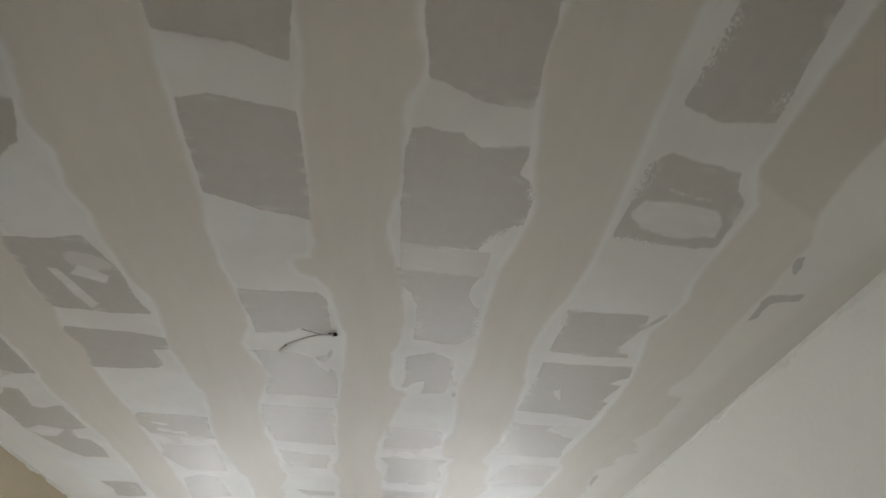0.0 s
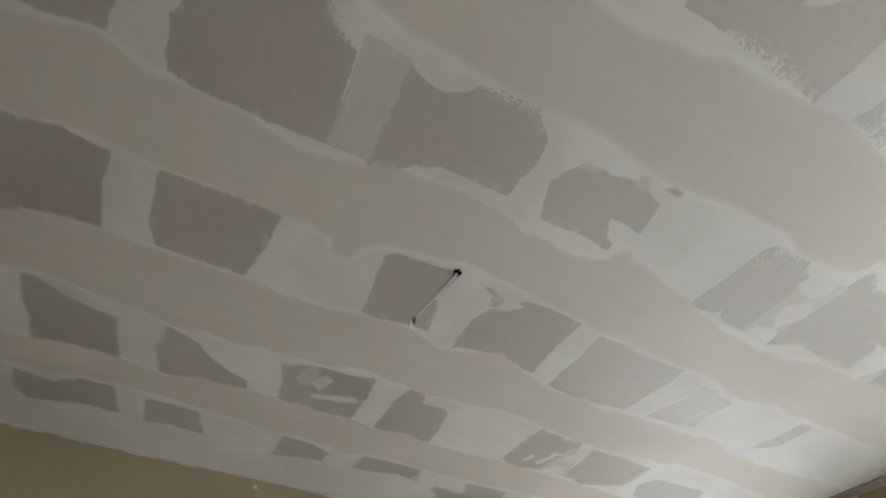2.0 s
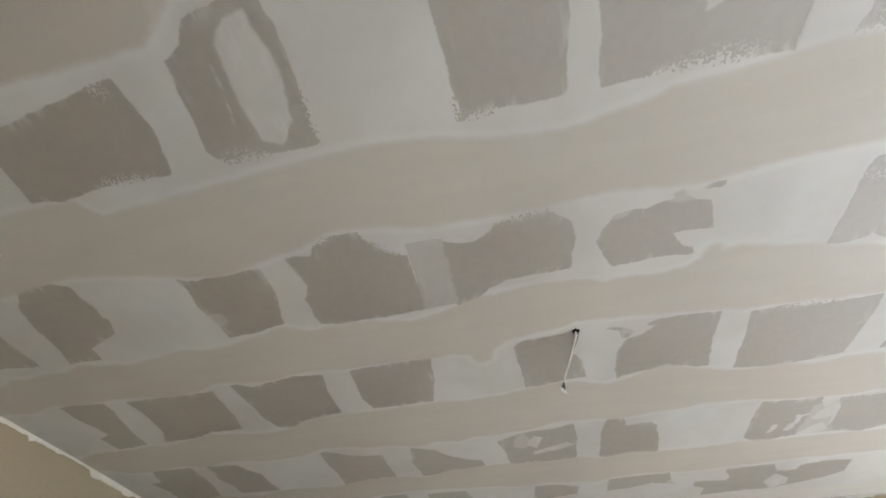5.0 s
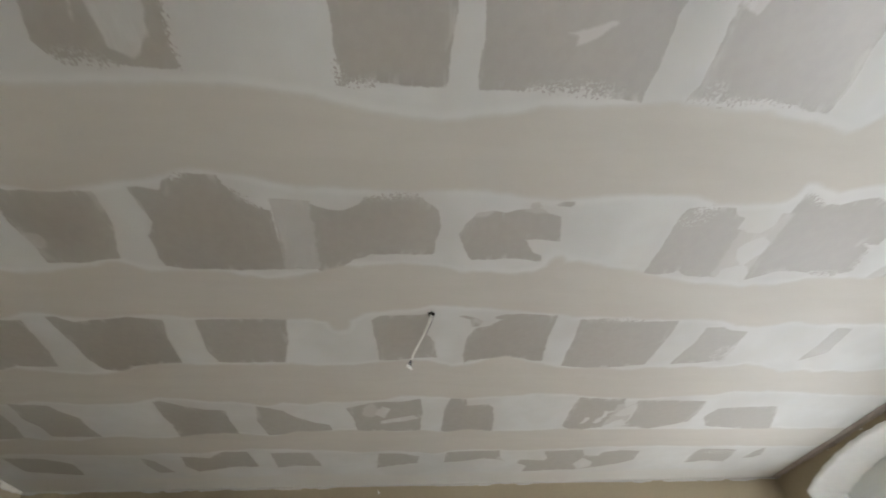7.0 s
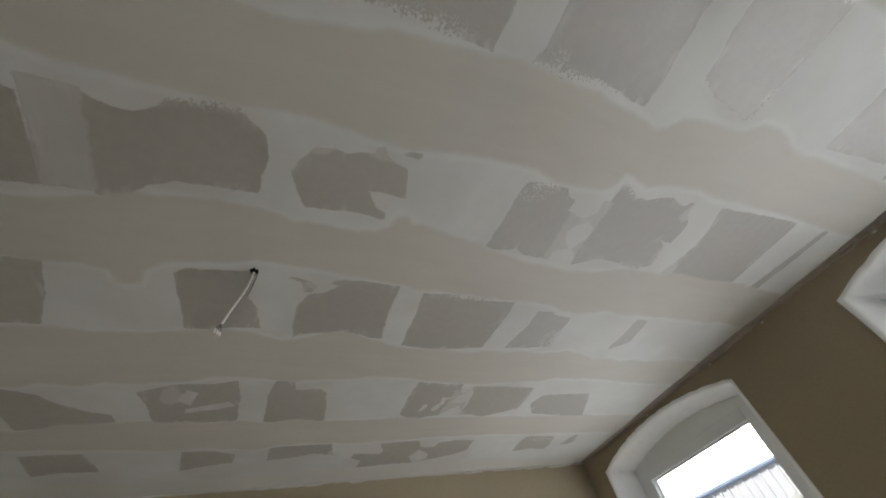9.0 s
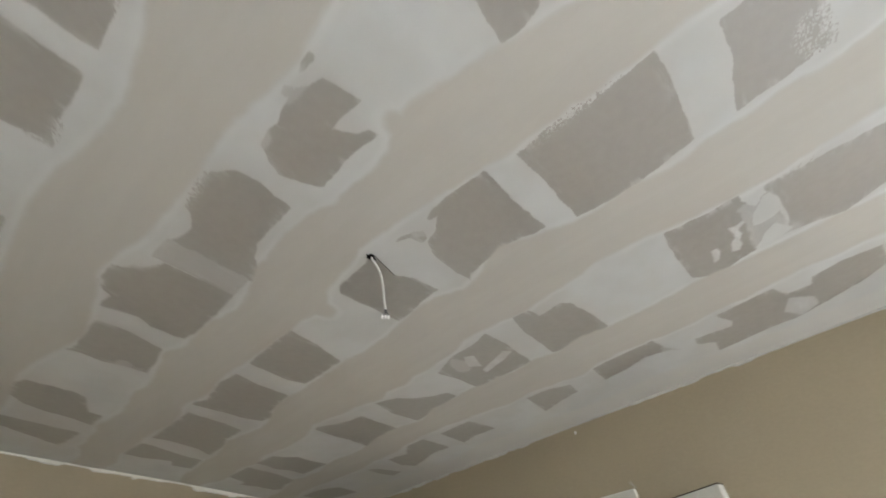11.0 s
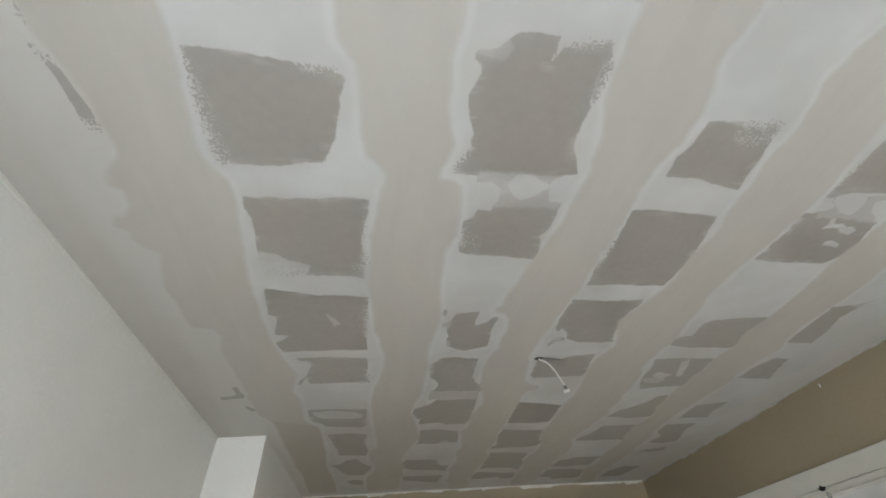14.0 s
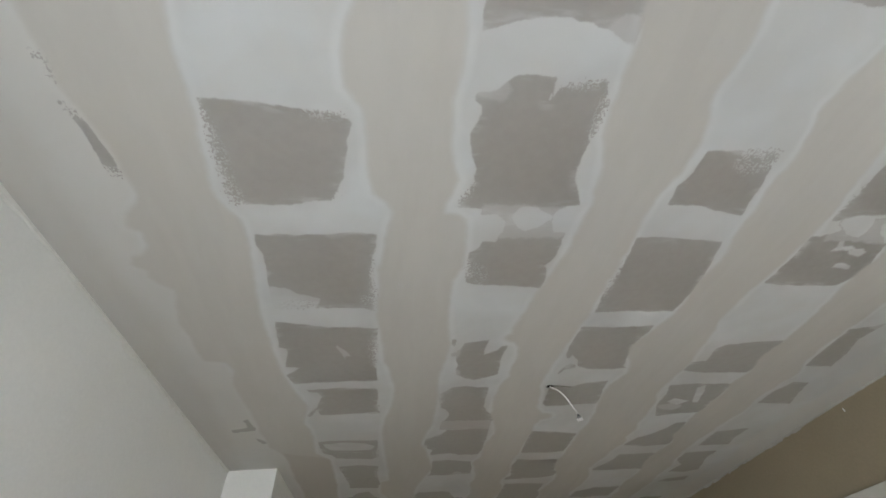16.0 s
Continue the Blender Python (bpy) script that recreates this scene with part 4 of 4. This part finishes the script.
# ---- doorway ----
def door_case():
    d = thing("door_1", Matrix.Translation((tan_x(0.64), 0.64, 0)) @ Matrix.Rotation(-math.atan(0.0155), 4, "Z"))
    tagged(d, "white lacquered double door case, leaves standing open", "door", kind="structure")
    y0, y1 = 0.008 - 0.64, 1.268 - 0.64
    o0, o1 = DOOR_Y0 - 0.64, DOOR_Y1 - 0.64
    bm = box(bmesh.new(), -0.030, -0.001, y0, y1, 2.062, 2.155, 0.006)
    head = part("head_casing", bm, GLOSS, d)
    bm = box(bmesh.new(), -0.020, -0.001, y0 + 0.02, y1 - 0.02, 2.036, 2.0615, 0.005)
    part("bead", bm, GLOSS, head)
    for a, b in ((y0, o0 - 0.002), (o1 + 0.002, y1)):
        part("side_casing", box(bmesh.new(), -0.030, -0.001, a, b, 0, 2.029, 0.006), GLOSS, d)
    bm = bmesh.new()
    box(bm, 0.001, 0.099, o0 - 0.001, o1 + 0.001, DOOR_Z - 0.013, DOOR_Z - 0.001)
    box(bm, 0.001, 0.099, o0 + 0.001, o0 + 0.02, 0, DOOR_Z - 0.014)
    box(bm, 0.001, 0.099, o1 - 0.02, o1 - 0.001, 0, DOOR_Z - 0.014)
    part("jamb_lining", bm, GLOSS, d)
    # strike hole for the upper bolt, its shade put into near-black blocks, and a small ring that hangs from it
    yc = 0.545 - 0.64
    bm = box(bmesh.new(), -0.0335, -0.029, yc - 0.024, yc + 0.020, 2.058, 2.066, 0.001)
    box(bm, -0.0335, -0.029, yc - 0.006, yc + 0.008, 2.052, 2.074, 0.001)
    box(bm, -0.0332, -0.029, yc - 0.016, yc + 0.012, 2.050, 2.0575, 0.001)
    strike = part("strike_hole", bm, DARK, d, "dark patch drawn as a torn bolt strike")
    ring = [(-0.036, yc - 0.022 + 0.008 * math.cos(k * math.tau / 16), 2.024 + 0.014 * math.sin(k * math.tau / 16)) for k in range(17)]
    part("ring", tube(bmesh.new(), ring, 0.003, 8), METAL, strike, "small steel ring", smooth=True)
    return d


door_case()


def door_leaf(hinge, end, label, edged):
    a, b = Vector((*hinge, 0)), Vector((*end, 0))
    w = (b - a).length
    ang = math.atan2(b.y - a.y, b.x - a.x)
    leaf = thing("door_leaf", Matrix.Translation(a) @ Matrix.Rotation(ang, 4, "Z"))
    tagged(leaf, label, "door", group="double door leaves")
    top, t = 2.055, 0.02
    part("panel", box(bmesh.new(), 0.085, w - 0.085, -t * 0.55, t * 0.55, 0.12, top - 0.12), GLOSS, leaf)
    for x0, x1 in ((0, 0.09), (w - 0.09, w)):
        part("stile", box(bmesh.new(), x0, x1, -t, t, 0.01, top, 0.003), GLOSS, leaf)
    for z0, z1 in ((0.01, 0.2), (top - 0.12, top), (0.95, 1.07)):
        part("rail", box(bmesh.new(), 0.0905, w - 0.0905, -t, t, z0, z1, 0.003), GLOSS, leaf)
    for s in (-1, 1):
        bm = bmesh.new()
        for x in (0.105, w - 0.105):
            tube(bm, [(x, s * t * 0.62, 1.09), (x, s * t * 0.62, top - 0.14)], 0.008, 8)
            tube(bm, [(x + (0.018 if x < 0.2 else -0.018), s * t * 0.58, 1.11), (x + (0.018 if x < 0.2 else -0.018), s * t * 0.58, top - 0.16)], 0.005, 8)
        tube(bm, [(0.105, s * t * 0.62, top - 0.14), (w - 0.105, s * t * 0.62, top - 0.14)], 0.008, 8)
        part("moulding", bm, GLOSS, leaf, smooth=True)
    bm = tube(bmesh.new(), [(w - 0.02, t + 0.004, 0.02), (w - 0.02, t + 0.004, top - 0.004)], 0.015, 12)
    part("cover_strip", bm, GLOSS, leaf, smooth=True)
    # thin dark strip laid along the leaf's top
    if edged:
        part("top_edge", box(bmesh.new(), -0.001, w + 0.001, -t - 0.001, t + 0.001, top + 0.0005, top + 0.0035), EDGE, leaf, "thin dark strip along the top edge")
    return leaf


door_leaf((1.605, 0.08), (1.475, -0.365), "white panelled door leaf folded back against the tan wall", True)
door_leaf((1.60, 1.225), (1.115, 1.105), "white panelled door leaf standing open into the room", False)

# adjoining room beyond the doorway
bm = bmesh.new()
box(bm, 1.80, 4.4, 2.3, 2.45, 0, 2.6)
box(bm, 4.4, 4.55, -1.25, 2.45, 0, 2.6)
for x0, x1, z0, z1 in ((1.745, 2.6, 0, 2.6), (3.6, 4.4, 0, 2.6), (2.6, 3.6, 0, 0.75), (2.6, 3.6, 2.05, 2.6)):
    box(bm, x0, x1, -1.25, -1.1, z0, z1)
structure("wall_hall", bm, WHITE_WALL, "white walls of the adjoining room", "wall")
structure("ceiling_hall", box(bmesh.new(), 1.822, 4.55, -1.25, 2.45, 2.6, 2.7), WHITE_WALL, "white ceiling of the adjoining room", "ceiling")


# ---- hanging cable ----
def cable():
    c = thing("hanging_cable", Matrix.Translation((0, 0, H)) @ Matrix.Diagonal((1.03, 1.06, 0.99, 1)))
    tagged(c, "short white cable hanging from the ceiling with a terminal block", "cable")
    way = spline([(0.0, 0.0, 0.012), (0.006, 0.001, -0.010), (0.040, 0.010, -0.022), (0.072, 0.026, -0.048), (0.098, 0.046, -0.080), (0.117, 0.058, -0.104)])
    part("sheath", tube(bmesh.new(), way, 0.0034, 10), SHEATH, c, smooth=True)
    for k, (dx, dy) in enumerate(((-0.005, 0.004), (0.0, 0.0), (0.005, -0.004))):
        w = spline([(0.117, 0.058, -0.103), (0.120 + dx * 0.7, 0.061 + dy * 0.7, -0.113), (0.123 + dx * 1.3, 0.064 + dy * 1.3, -0.122)], 5)
        core = part("core", tube(bmesh.new(), w, 0.0016, 8), CORE, c, "thin dark insulated wire", smooth=True)
        bm = box(bmesh.new(), 0.1214 + dx * 1.4, 0.1250 + dx * 1.4, 0.0620 + dy * 1.4, 0.0660 + dy * 1.4, -0.135, -0.121, 0.0008)
        part("terminal", bm, CLAMP, core, "white screw terminal")
    # loose tape sliver on the ceiling, drawn as a thin tube
    w = spline([(0.003, -0.010, -0.003), (0.03, -0.006, -0.006), (0.07, 0.002, -0.005), (0.104, 0.010, -0.0035)], 6)
    part("loose_sliver", tube(bmesh.new(), w, 0.0011, 6), CORE, c, "thin dark sliver loose on the ceiling", smooth=True)
    # the hole has no depth: its inner shade is a flat near-black disc
    bm = bmesh.new()
    ring = [bm.verts.new((0.016 * (1 + 0.3 * math.sin(3 * k)) * math.cos(k * math.tau / 14), 0.010 * (1 + 0.3 * math.cos(5 * k)) * math.sin(k * math.tau / 14), -0.0052)) for k in range(14)]
    bm.faces.new(ring)
    bmesh.ops.solidify(bm, geom=bm.faces[:], thickness=0.001)
    part("cable_hole", bm, DARK, c, "flat dark patch drawn as a broken-out cable hole")
    return c


cable()

# loose wire end and nail on the tan wall
nail = tagged(new("wall_nail", mesh_from("wall_nail", tube(bmesh.new(), [(tan_x(0.22), 0.22, 2.488), (tan_x(0.22) - 0.010, 0.214, 2.468)], 0.0022, 8), CLAMP)), "small pale nail in the tan wall", "nail")


# ---- outside ----
SKYGLOW = bpy.data.materials.new("bright_hazy_sky")
SKYGLOW.use_nodes = True
_b = SKYGLOW.node_tree.nodes["Principled BSDF"]
_b.inputs["Base Color"].default_value = (0, 0, 0, 1)
_b.inputs["Emission Color"].default_value, _b.inputs["Emission Strength"].default_value = (0.93, 0.97, 1.0, 1), 15.0
structure("backdrop", box(bmesh.new(), -160, 160, -121, -120, -3.2, 120), SKYGLOW, "bright hazy white sky in the distance", "sky")
structure("ground", box(bmesh.new(), -300, 300, -300, 300, -3.4, -3.2), GROUND, "grey street and yard outside", "ground")


def house():
    h = thing("apartment_house", Matrix.Translation((4, -14, -3.02)))
    tagged(h, "pale rendered house across the street with a blue-grey roof edge", "house")
    wall = part("wall", box(bmesh.new(), -12, 14, -8, 0, -0.18, 7.15), FACADE, h)
    for k in range(86):
        part("cladding_rib", box(bmesh.new(), -11.9 + k * 0.3, -11.82 + k * 0.3, 0.001, 0.045, 6.35, 7.149), FACADE, wall)
    bm = box(bmesh.new(), -12.2, 14.3, -8.3, 0.09, 7.15, 7.27, 0.02)
    part("roof", bm, ROOF, h)
    part("gutter", tube(bmesh.new(), [(-12.2, 0.13, 7.20), (14.3, 0.13, 7.20)], 0.055, 10), ROOF, h)
    part("roof_hatch", box(bmesh.new(), -4.6, -2.2, -4, -0.3, 7.2, 7.75, 0.02), ROOF, h)
    for k in range(6):
        bm = box(bmesh.new(), k * 2.2 + 0.2, k * 2.2 + 1.2, -0.02, 0.06, 4.7, 6.3, 0.01)
        wdw = part("window", bm, PVC, h)
        part("pane", box(bmesh.new(), k * 2.2 + 0.28, k * 2.2 + 1.12, 0.061, 0.066, 4.8, 6.2), SEAL, wdw)
    return h


house()
